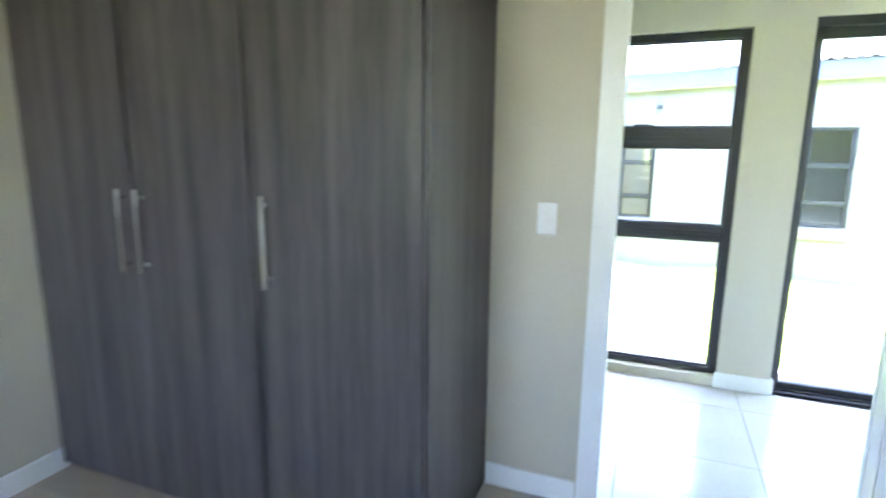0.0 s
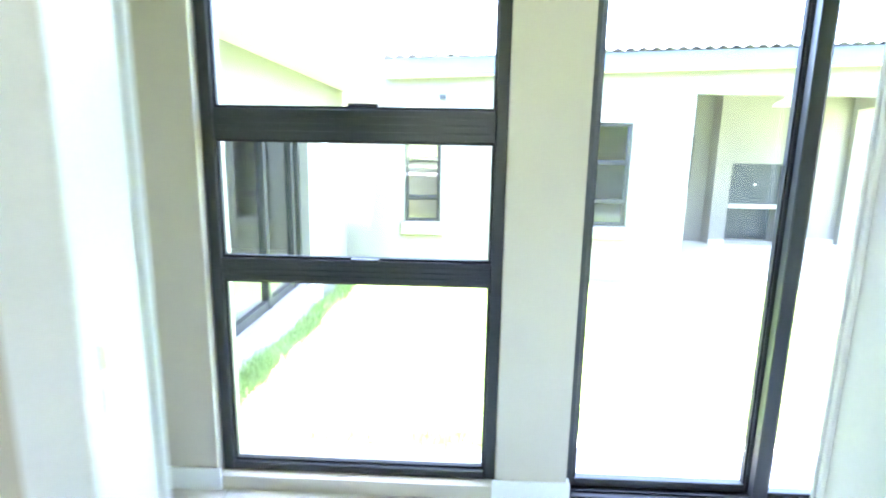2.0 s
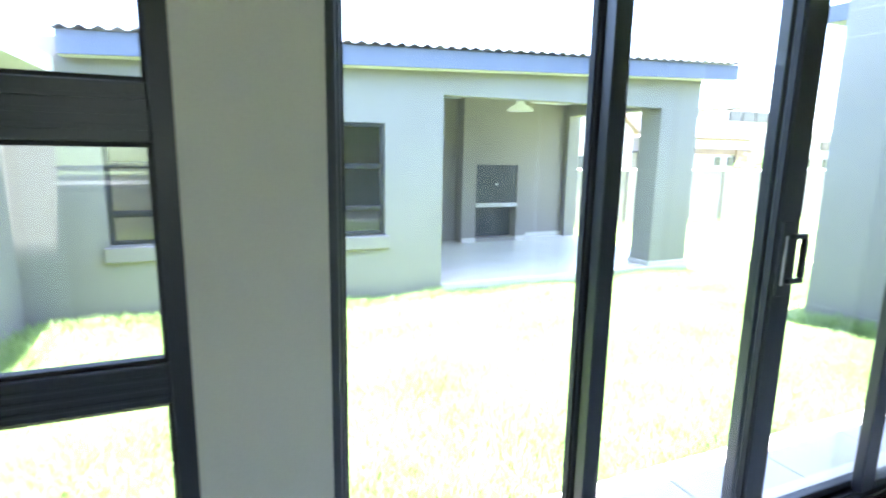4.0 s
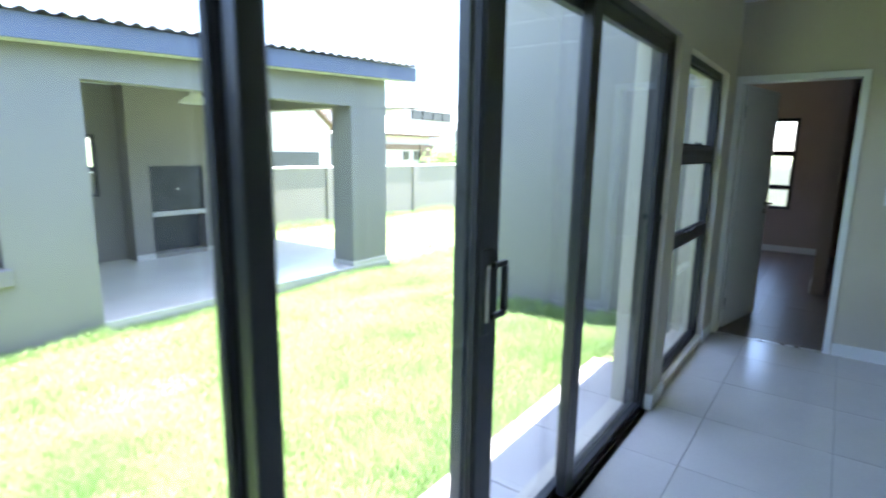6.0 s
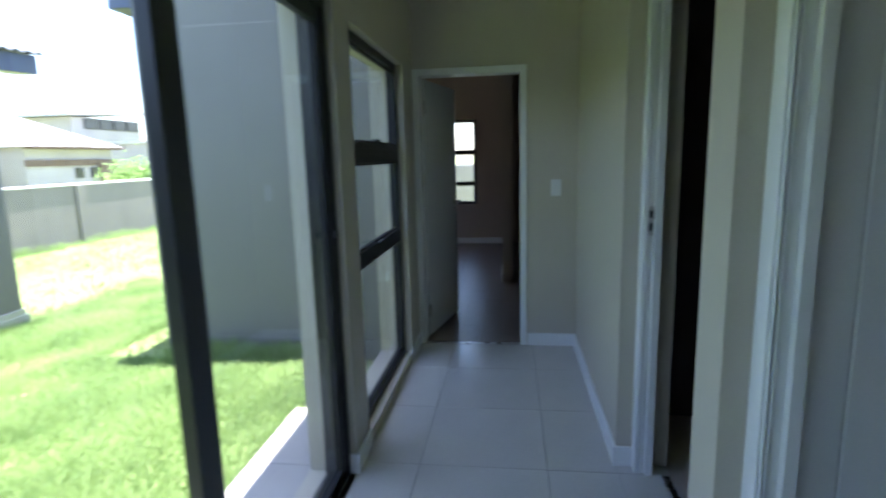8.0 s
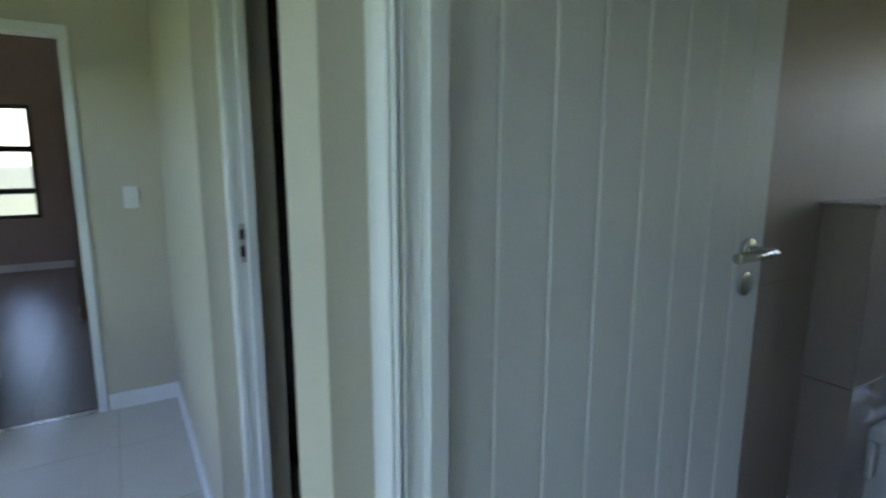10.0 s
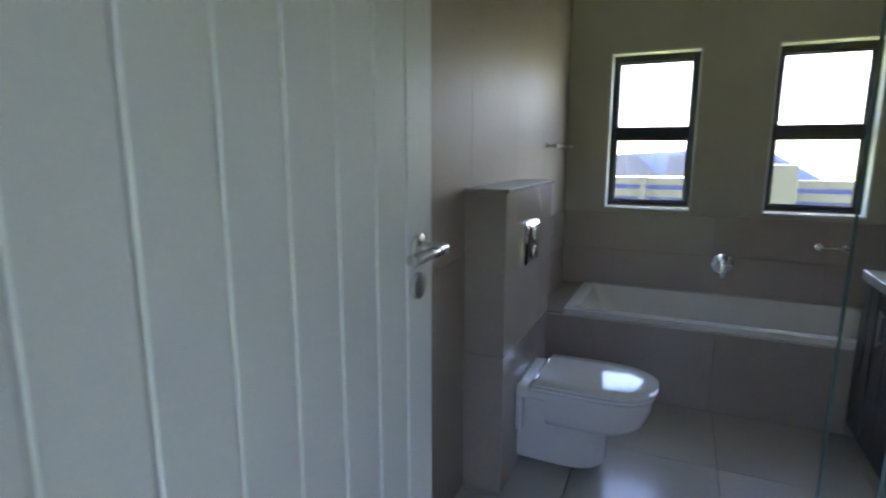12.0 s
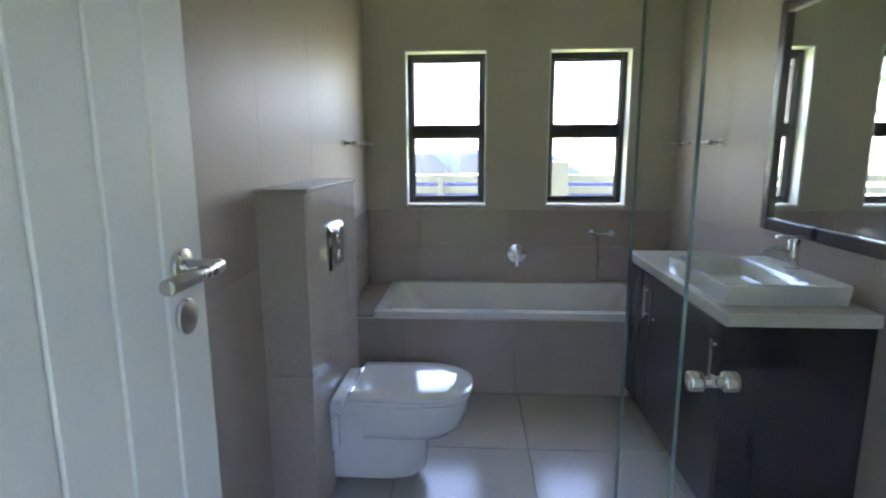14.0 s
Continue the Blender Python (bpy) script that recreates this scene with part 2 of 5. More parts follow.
# south wall of the corridor, with three door openings
D_BED = (-0.525, 0.505, 0.0, 2.09)
D_BATH = (1.805, 2.735, 0.0, 2.09)
D_DARK = (2.905, 3.885, 0.0, 2.09)
wall_south = setting("wall_south", wall_bm("x", -1.62, 5.5, -1.43, -1.2, 0.0, CEIL, [D_BED, D_BATH, D_DARK]), M_WALL, "beige painted plaster wall with three door openings", "wall")
D_FAR = (-0.835, 0.0, 0.0, 2.08)
wall_east = setting("wall_east", wall_bm("y", -3.6, 0.0, 5.5, 5.62, 0.0, 3.02, [D_FAR]), M_WALL, "beige painted end wall of the corridor with a doorway", "wall")
wall_west = setting("wall_west", wall_bm("y", -1.2, 0.0, -1.62, -1.5, 0.0, CEIL), M_WALL, "plain beige wall closing the corridor", "wall")
# bedroom where the walk begins
wall_bed_w = setting("wall_bedroom_west", wall_bm("y", -5.6, -1.43, -2.78, -2.66, 0.0, CEIL), M_WALL, "beige painted bedroom wall beside the wardrobe", "wall")
wall_bed_n = setting("wall_bedroom_north", wall_bm("x", -2.78, -1.62, -1.43, -1.2, 0.0, CEIL), M_WALL, "beige painted bedroom wall behind the wardrobe", "wall")
wall_bed_s = setting("wall_bedroom_south", wall_bm("x", -2.78, 0.70, -5.72, -5.6, 0.0, CEIL, [(-2.0, -0.4, 0.9, 2.1)]), M_WALL, "beige bedroom wall with a window opening", "wall")
wall_bed_e = setting("wall_bedroom_east", wall_bm("y", -5.72, -1.43, 0.58, 0.70, 0.0, CEIL), M_WALL, "plain beige wall between bedroom and bathroom", "wall")
# bathroom
BX0, BX1, BY = 0.925, 3.02, -5.13
WB1 = (2.192, 2.745, 1.018, 2.06)
WB2 = (1.238, 1.78, 1.018, 2.06)
wall_bath_s = setting("wall_bathroom_south", wall_bm("x", 0.70, 3.18, BY - 0.22, BY, 0.0, CEIL, [WB1, WB2]), M_WALL, "taupe bathroom wall with two tall windows", "wall")
wall_bath_e = setting("wall_bathroom_east", wall_bm("y", BY, -1.43, BX1, BX1 + 0.14, 0.0, CEIL), M_SATIN, "satin taupe tiled bathroom wall behind the toilet", "wall")
wall_bath_w = setting("wall_bathroom_west", wall_bm("y", BY, -1.43, 0.70, BX0, 0.0, CEIL), M_SATIN, "satin taupe tiled bathroom wall behind the vanity", "wall")
# dark room beyond the next door
wall_dark_s = setting("wall_store_south", wall_bm("x", 3.18, 5.62, -3.72, -3.6, 0.0, CEIL), M_WALL, "plain beige wall of an unlit room", "wall")
# far bedroom beyond the end door
FX, FY = 10.42, -0.62
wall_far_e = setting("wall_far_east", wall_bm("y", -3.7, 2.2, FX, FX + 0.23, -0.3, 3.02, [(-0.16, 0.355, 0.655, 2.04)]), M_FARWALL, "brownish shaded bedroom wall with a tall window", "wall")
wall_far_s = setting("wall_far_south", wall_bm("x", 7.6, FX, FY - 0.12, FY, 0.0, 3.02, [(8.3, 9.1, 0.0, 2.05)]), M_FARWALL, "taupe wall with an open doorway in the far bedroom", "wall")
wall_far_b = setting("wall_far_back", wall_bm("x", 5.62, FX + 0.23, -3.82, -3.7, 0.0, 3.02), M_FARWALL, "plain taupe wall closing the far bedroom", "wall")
wall_wing_w = setting("wall_wing_west", wall_bm("y", 0.23, 2.32, 5.74, 5.97, -0.5, 3.5), M_EXT, "grey-beige plastered outer wall of the bedroom wing", "wall")
# the opening here is out of view, added to let light into the far bedroom
wall_wing_n = setting("wall_wing_north", wall_bm("x", 5.97, FX + 0.23, 2.09, 2.32, -0.5, 3.1, [(6.9, 8.7, 0.9, 2.1)]), M_EXT, "grey-beige plastered outer wall of the bedroom wing", "wall")
# control joints and plinth line in the wing plaster
for k, z in enumerate((-0.06, 2.53, 2.77)):
    setting("plaster_joint", bm_box(5.7365, 5.7395, 0.24, 2.32, z - 0.005, z + 0.005), M_GROUT, "dark shadow joint in the plaster", "trim")

# ceilings
for nm, x0, x1, y0, y1 in (("ceiling", -1.62, 5.62, -1.43, 0.23), ("ceiling_bedroom", -3.0, 0.70, -5.72, -1.43), ("ceiling_bathroom", 0.70, 3.18, BY - 0.22, -1.43),
                           ("ceiling_store", 3.18, 5.62, -3.72, -1.43)):
    setting(nm, bm_box(x0, x1, y0, y1, CEIL, CEIL + 0.1), M_CEIL, "flat white painted ceiling", "ceiling")
setting("ceiling_far", bm_box(5.62, FX + 0.23, -3.82, 1.97, 3.02, 3.12), M_CEIL, "flat white painted ceiling of the far bedroom", "ceiling")
# house roof, unseen above; eaves over yard and street side added for their shade
setting("house_roof", bm_box(-3.1, 5.73, -5.9, 0.32, 2.78, 2.9), M_ROOF, "unseen roof slab over the house, added for its eave shadow", "roof")
setting("house_roof_wing", bm_box(5.97, 11.0, -4.0, 2.0, 3.14, 3.24), M_ROOF, "grey sheet roof over the bedroom wing", "roof")
setting("wing_fascia", bm_box(5.74, 11.0, 2.322, 2.52, 2.70, 2.86, 0.004), M_FASCIA, "blue-grey fascia board of the wing roof", "fascia")

# floors
floor = setting("floor", bm_box(-1.62, 5.5, -1.43, 0.23, -0.3, -0.006), M_GROUT, "grout bed under the pale porcelain corridor tiles", "floor")
floor_bed = setting("floor_bedroom", bm_box(-3.0, 0.70, -5.72, -1.43, -0.3, -0.008), M_GROUT, "screed under beige vinyl planks", "floor")
floor_bath = setting("floor_bathroom", bm_box(0.70, 3.18, BY - 0.22, -1.43, -0.3, -0.006), M_GROUT, "grout bed under the bathroom tiles", "floor")
floor_dark = setting("floor_store", bm_box(3.18, 5.5, -3.72, -1.43, -0.3, 0.0), M_VINYL_B, "beige vinyl floor of an unlit room", "floor")
floor_far = setting("floor_far", bm_box(5.97, FX + 0.23, 0.2, 2.2, -0.3, -0.008, bm=bm_box(5.5, FX + 0.23, -3.82, 0.2, -0.3, -0.008)), M_GROUT, "screed under dark vinyl planks", "floor")


def skirting(x0, x1, y0, y1):
    """White skirting board, 95 mm high with a rounded top."""
    bm = bm_box(x0, x1, y0, y1, 0.0, 0.095)
    top = [e for e in bm.edges if all(v.co.z > 0.09 for v in e.verts)]
    bmesh.ops.bevel(bm, geom=top, offset=0.004, segments=2, affect="EDGES", profile=0.5)
    return setting("baseboard", bm, M_WHITE, "white painted skirting board along the wall", "skirting")


S = 0.014
for x0, x1, y0, y1 in (
        (-1.5, -1.03 + S, -S, -0.0005),
        (0.105 - S, 0.388 + S, -S, -0.0005), (0.388, 0.388 + S, 0.0, 0.03),
        (3.72 - S, 3.945 + S, -S, -0.0005), (3.72 - S, 3.72, 0.0, 0.03),
        (5.15 - S, 5.5, -S, -0.0005),
        (-1.5, -0.525, -1.2, -1.2 + S), (0.505, 1.805 + S, -1.2, -1.2 + S), (2.735 - S, 2.905 + S, -1.2, -1.2 + S), (3.885 - S, 5.5, -1.2, -1.2 + S),
        (3.885 - S, 3.885, -1.268, -1.2), (2.735 - S, 2.735, -1.268, -1.2), (2.905, 2.905 + S, -1.268, -1.2),
        (5.5 - S, 5.5, -1.186, -0.84),
        (-0.90, -0.53, -1.444, -1.43), (-2.66, -2.66 + S, -5.6, -2.03),
        (FX - S, FX, -0.62, 2.0), (9.15, FX, FY, FY + S), (7.6, 8.25, FY, FY + S)):
    if x1 - x0 > 0.001 and y1 - y0 > 0.001:
        skirting(x0, x1, y0, y1)


# ---- door frames and leaves ----
def steel_frame(name, x0, x1, y0, y1, ztop, label):
    """Pressed-steel double-rebate frame in a wall along x; opening x0..x1, depth y0 (room) to y1 (corridor)."""
    bm = bmesh.new()
    # setback from the opening, from, to: two ribs at the corridor edge, a flat, then the raised door stop
    steps = ((0.012, y1 - 0.007, y1), (0.005, y1 - 0.013, y1 - 0.007), (0.012, y1 - 0.017, y1 - 0.013), (0.005, y1 - 0.024, y1 - 0.017),
             (0.011, y0 + 0.030, y1 - 0.024), (-0.010, y0, y0 + 0.030))
    for off, lo, hi in steps:
        bm_box(x1 + off, x1 + 0.075, lo, hi, 0.0, ztop + 0.055, 0.0015, 1, bm)
        bm_box(x0 - 0.075, x0 - off, lo, hi, 0.0, ztop + 0.055, 0.0015, 1, bm)
        bm_box(x0 - off, x1 + off, lo, hi, ztop + off, ztop + 0.055, 0.0015, 1, bm)
    return setting(name, bm, M_WHITE, label, "door frame")


frame_bed = steel_frame("door_frame_bedroom", -0.45, 0.43, -1.440, -1.27, 2.035, "white enamelled steel door frame of the bedroom")
frame_bath = steel_frame("door_frame_bathroom", 1.88, 2.66, -1.340, -1.262, 2.035, "white enamelled steel door frame of the bathroom")
frame_dark = steel_frame("door_frame_store", 2.98, 3.81, -1.345, -1.27, 2.035, "white enamelled steel door frame beside a dark room")


def strike_plate(x, y, z, side):
    """Keep plate on a jamb, facing along x."""
    t = thing("strike_plate", (x, y, z), "brushed steel strike plate with two holes on a white door frame", "strike plate", "strike plates")
    part("plate", bm_box(x - 0.002, x + 0.002, y - 0.013, y + 0.013, z - 0.062, z + 0.062, 0.001), M_STEEL, t)
    for dz, h in ((0.028, 0.016), (-0.026, 0.018)):
        part("slot", bm_box(x - 0.003, x + 0.003, y - 0.007, y + 0.007, z + dz - h, z + dz + h), M_RUBBER, t, "dark slot")
    part("lip", bm_box(x + side * 0.003, x + side * 0.010, y - 0.016, y - 0.010, z + 0.008, z + 0.044, 0.001), M_STEEL, t)
    return t


strike_plate(3.819, -1.300, 1.16, -1)
strike_plate(-0.459, -1.390, 1.14, 1)


def door_leaf(name, hinge, yaw, width, label, handed=1, handle_z=1.12, back=False):
    """Tongue-and-groove boarded door leaf, built along +x from the hinge with its face at -y side, then turned."""
    t = thing(name, (0, 0, 0), label, "door", kind="structure")
    th = 0.040
    part("core", bm_box(0.002, width - 0.002, -th / 2 + 0.004, th / 2 - 0.004, 0.008, 2.03), M_DOOR, t, "recessed groove bottoms of the door")
    n = 8
    w = width / n
    board = None
    for i in range(n):
        a, b = (i * w + (0.0025 if i else 0)), ((i + 1) * w - (0.0025 if i < n - 1 else 0))
        if board is None or i in (0, n - 1):
            ob = part("board", bm_box(0, b - a, -th / 2, th / 2, 0.008, 2.03, 0.0025), M_DOOR, t)
            ob.location.x = a
            if i == 1:
                board = ob
        else:
            ob = new("board", board.data)
            ob.parent = t
            ob.location.x = a
    hx = width - 0.065
    for s in (-1, 1):
        y = s * th / 2
        h = part("handle", bm_cyl(0.026, 0.009, (hx, y + s * 0.0045, handle_z), "y", 28, bevel=0.002), M_STEEL, t, "round-rose lever handle of brushed steel", True)
        part("neck", bm_cyl(0.0105, 0.045, (hx, y + s * 0.030, handle_z), "y", 16), M_STEEL, h, smooth=True)
        part("lever", bm_cyl(0.0105, 0.135, (hx - 0.055, y + s * 0.052, handle_z), "x", 20, bevel=0.002), M_STEEL, h, smooth=True)
        part("escutcheon", bm_cyl(0.026, 0.008, (hx, y + s * 0.004, handle_z - 0.073), "y", 28, bevel=0.002), M_STEEL, t, "round steel lock cover", True)
    for z in (0.22, 1.82):
        part("hinge", bm_cyl(0.007, 0.10, (-0.004, -th / 2 - 0.004, z), "z", 12), M_STEEL, t, "steel butt hinge", True)
        part("hinge_leaf", bm_box(-0.004, 0.024, -th / 2 - 0.003, -th / 2 + 0.001, z - 0.05, z + 0.05, 0.001), M_STEEL, t)
    t.matrix_world = Matrix.Translation(hinge) @ Matrix.Rotation(radians(yaw), 4, "Z")
    return t


door_bath = door_leaf("door_bathroom", (2.712, -1.344, 0), -90, 0.835, "white boarded door standing open into the bathroom", handle_z=1.235)
door_bed = door_leaf("door_bedroom", (0.437, -1.465, 0), -92, 0.81, "white boarded door standing open into the bedroom", handle_z=1.05)
door_far = door_leaf("door_far", (5.655, -0.045, 0), -12, 0.76, "white door standing open into the far bedroom", handle_z=1.05)

# far doorway frame in the end wall
bm = bmesh.new()
for y0, y1 in ((-0.050, -0.004), (-0.833, -0.787)):
    bm_box(5.484, 5.63, y0, y1, 0.0, 2.03, 0.003, 1, bm)
bm_box(5.484, 5.63, -0.833, -0.004, 2.03, 2.078, 0.003, 1, bm)
setting("door_frame_far", bm, M_WHITE, "white enamelled steel door frame at the corridor's end", "door frame")
setting("threshold_strip", bm_box(5.49, 5.53, -0.787, -0.050, 0.0, 0.005, 0.002), M_STEEL, "thin metal threshold strip between tile and vinyl", "threshold")
setting("threshold_strip", bm_box(2.98, 3.81, -1.42, -1.385, 0.0, 0.005, 0.002), M_STEEL, "thin metal threshold strip under the dark doorway", "threshold")
setting("threshold_strip", bm_box(1.88, 2.66, -1.43, -1.40, 0.0, 0.005, 0.002), M_STEEL, "thin metal threshold strip under the bathroom door", "threshold")


# ---- aluminium windows ----
def alu_window(name, axis, a0, a1, b, z0, z1, bars, label, room, fr=0.045, fat=0, handles=()):
    """Frame with transoms at heights bars; b is the plane's middle; room: which side (+1/-1) faces the room."""
    t = thing(name, (a0, b, z0) if axis == "x" else (b, a0, z0), label, "window", kind="structure")

    def bx(p, q, d0, d1, lo, hi, bv=0.003):
        return bm_box(p, q, b + d0, b + d1, lo, hi, bv) if axis == "x" else bm_box(b + d0, b + d1, p, q, lo, hi, bv)

    bm = bx(a0, a0 + fr, -0.03, 0.03, z0, z1)
    for args in ((a1 - fr, a1, -0.03, 0.03, z0, z1), (a0 + fr, a1 - fr, -0.03, 0.03, z0, z0 + fr * 0.8), (a0 + fr, a1 - fr, -0.03, 0.03, z1 - fr, z1)):
        merge(bm, bx(*args))
    fo = part("window_frame", bm, M_ALU, t)
    edges = [z0 + fr * 0.8]
    for lo, hi in bars:
        bm = bx(a0 + fr, a1 - fr, -0.028, 0.028, lo, hi)
        for k in range(3):
            zz = lo + (hi - lo) * (0.25 + 0.25 * k)
            merge(bm, bx(a0 + fr + 0.002, a1 - fr - 0.002, -0.0315 if room < 0 else 0.028, -0.028 if room < 0 else 0.0315, zz - 0.006, zz + 0.004, 0.001))
        part("transom", bm, M_ALU, t)
        edges += [lo, hi]
    edges.append(z1 - fr)
    for lo, hi in zip(edges[::2], edges[1::2]):
        pane = part("pane", bx(a0 + fr - 0.004, a1 - fr + 0.004, -0.003, 0.003, lo - 0.004, hi + 0.004, 0), M_GLASS, t)
        pane.visible_shadow = False
        bm = bx(a0 + fr, a0 + fr + 0.010, -0.012, 0.012, lo, hi, 0)
        for args in ((a1 - fr - 0.010, a1 - fr, -0.012, 0.012, lo, hi, 0), (a0 + fr + 0.010, a1 - fr - 0.010, -0.012, 0.012, lo, lo + 0.010, 0), (a0 + fr + 0.010, a1 - fr - 0.010, -0.012, 0.012, hi - 0.010, hi, 0)):
            merge(bm, bx(*args))
        part("gasket", bm, M_RUBBER, t)
    for (ha, hz) in handles:
        part("handle", bx(ha - 0.055, ha + 0.055, min(0.03 * room, 0.058 * room), max(0.03 * room, 0.058 * room), hz - 0.007, hz + 0.007, 0.003), M_ALU, t, "small black stay handle")
    return t


window_1 = alu_window("window_1", "x", W1[0], W1[1], 0.075, W1[2], W1[3], [(0.88, 0.968), (1.422, 1.535)], "tall charcoal aluminium window with three panes", -1, handles=[(-0.42, 1.547), (-0.42, 0.974)])
window_2 = alu_window("window_2", "x", W3[0], W3[1], 0.075, W3[2], W3[3], [(0.88, 0.968), (1.422, 1.535)], "tall charcoal aluminium window near the end door", -1, handles=[(4.5, 1.547), (4.5, 0.974)])
window_3 = alu_window("window_3", "x", WB1[0], WB1[1], BY - 0.13, WB1[2] + 0.02, WB1[3] - 0.01, [(1.494, 1.57)], "charcoal aluminium bathroom window with two panes", 1)
window_4 = alu_window("window_4", "x", WB2[0], WB2[1], BY - 0.13, WB2[2] + 0.02, WB2[3] - 0.01, [(1.494, 1.57)], "charcoal aluminium bathroom window with two panes", 1)
window_5 = alu_window("window_5", "y", -0.16, 0.355, FX + 0.08, 0.655, 2.04, [(0.97, 1.02), (1.48, 1.54)], "charcoal aluminium window of the far bedroom", -1)
window_6 = alu_window("window_6", "x", -2.0, -0.4, -5.66, 0.9, 2.1, [(1.5, 1.56)], "charcoal aluminium bedroom window behind the walker", 1)
# unseen window, added only to brighten the far bedroom
added_window = alu_window("added_window", "x", 6.9, 8.7, 2.20, 0.9, 2.1, [(1.5, 1.56)], "unseen aluminium side window added to light the far bedroom", -1)
for x0, x1 in (WB1[:2], WB2[:2]):
    setting("window_sill", bm_box(x0, x1, BY - 0.105, BY + 0.006, 1.018, 1.033, 0.003), M_WHITE, "white painted inner window sill", "sill")
    zt = WB1[3] if x0 == WB1[0] else WB2[3]
    for xx in (x0, x1 - 0.010):
        setting("window_reveal", bm_box(xx, xx + 0.010, BY - 0.10, BY + 0.004, 1.033, zt - 0.010), M_WHITE, "white painted window reveal", "reveal")
    setting("window_reveal", bm_box(x0, x1, BY - 0.10, BY + 0.004, zt - 0.010, zt), M_WHITE, "white painted window reveal", "reveal")


# ---- sliding patio door ----
def sliding_door():
    t = thing("sliding_door", (SL[0], 0.06, 0), "charcoal aluminium sliding patio door with four glass panels", "sliding door", kind="structure")
    x0, x1, zt = SL[0], SL[1], SL[3]
    part("jamb", bm_box(x0, x0 + 0.028, 0.03, 0.14, 0.0, zt, 0.003), M_ALU, t)
    part("jamb", bm_box(x1 - 0.04, x1, 0.03, 0.14, 0.0, zt, 0.003), M_ALU, t)
    part("head", bm_box(x0 + 0.028, x1 - 0.04, 0.03, 0.14, zt - 0.045, zt, 0.003), M_ALU, t)
    part("track", bm_box(x0 + 0.028, x1 - 0.04, 0.03, 0.14, -0.02, 0.012, 0.002), M_ALU, t)
    for y in (0.062, 0.108):
        part("rail", bm_box(x0 + 0.03, x1 - 0.042, y - 0.004, y + 0.004, 0.012, 0.022), M_ALU, t)
    # panels: start, end, plane
    for a, b, y, wl, wr in ((x0 + 0.028, 1.195, 0.108, 0.022, 0.055), (1.148, 1.985, 0.062, 0.056, 0.10), (1.875, 2.78, 0.108, 0.07, 0.08), (2.61, x1 - 0.04, 0.062, 0.09, 0.035)):
        p = part("panel_frame", bm_box(a, a + wl, y - 0.021, y + 0.021, 0.022, zt - 0.045, 0.003), M_ALU, t)
        part("stile", bm_box(b - wr, b, y - 0.021, y + 0.021, 0.022, zt - 0.045, 0.003), M_ALU, p)
        part("bottom_rail", bm_box(a + wl, b - wr, y - 0.020, y + 0.020, 0.022, 0.056, 0.003), M_ALU, p)
        part("top_rail", bm_box(a + wl, b - wr, y - 0.020, y + 0.020, zt - 0.10, zt - 0.045, 0.003), M_ALU, p)
        g = part("pane", bm_box(a + wl - 0.004, b - wr + 0.004, y - 0.003, y + 0.003, 0.052, zt - 0.096), M_GLASS, p)
        g.visible_shadow = False
        for gx in (a + wl, b - wr - 0.008):
            part("gasket", bm_box(gx, gx + 0.008, y - 0.012, y + 0.012, 0.056, zt - 0.10), M_RUBBER, p)
    # pull handle: a squared loop on the lock stile
    hx = 1.91
    h = part("handle", bm_box(hx - 0.022, hx + 0.022, 0.030, 0.041, 0.95, 1.205, 0.003), M_ALU, t, "black squared pull handle")
    for z in (0.995, 1.148):
        part("arm", bm_box(hx + 0.012, hx + 0.085, 0.012, 0.030, z, z + 0.018, 0.003), M_ALU, h)
    part("grip", bm_box(hx + 0.068, hx + 0.085, 0.010, 0.030, 1.013, 1.148, 0.003), M_ALU, h)
    part("strike_bar", bm_box(hx - 0.012, hx - 0.002, 0.022, 0.030, 0.99, 1.16, 0.002), M_STEEL, h, "steel lock bar")
    part("latch", bm_box(x1 - 0.06, x1 - 0.042, 0.014, 0.03, 1.12, 1.15, 0.003), M_ALU, t)
    return t


sliding_door()

# ---- bedroom things ----
HANDLES = (-2.115, -2.025, -1.474)


def wardrobe():
    x0, x1, y0, y1, zt = -2.66, -0.905, -2.05, -1.435, 2.55
    t = thing("wardrobe", ((x0 + x1) / 2, (y0 + y1) / 2, 0), "built-in wardrobe with dark wood-grain doors and steel bar handles", "wardrobe")
    part("carcass", bm_box(x0 + 0.004, x1 - 0.020, y0 + 0.022, y1, 0.06, zt), M_WOOD, t)
    part("side_panel", bm_box(x1 - 0.018, x1, y0 + 0.001, y1, 0.0, zt, 0.0015), M_WOOD, t)
    part("plinth", bm_box(x0 + 0.004, x1 - 0.020, y0 + 0.030, y0 + 0.05, 0.0, 0.06), M_WOOD, t)
    seams = [x0 + 0.004, -2.07, -1.54, x1 - 0.019]
    hand = ((HANDLES[0],), (HANDLES[1],), (HANDLES[2],))
    for a, b, hs in zip(seams, seams[1:], hand):
        d = part("door", bm_box(a + 0.0035, b - 0.0035, y0, y0 + 0.019, 0.03, zt - 0.01, 0.0015), M_WOOD, t)
        for hx in hs:
            h = part("handle", bm_box(hx - 0.006, hx + 0.006, y0 - 0.034, y0 - 0.024, 0.945, 1.25, 0.002), M_STEEL, d, "flat brushed steel bar handle")
            for z in (0.975, 1.22):
                m = part("post", bm_box(hx - 0.005, hx + 0.005, y0 - 0.024, y0 - 0.0005, z - 0.006, z + 0.006), M_STEEL, d)
    return t


wardrobe()


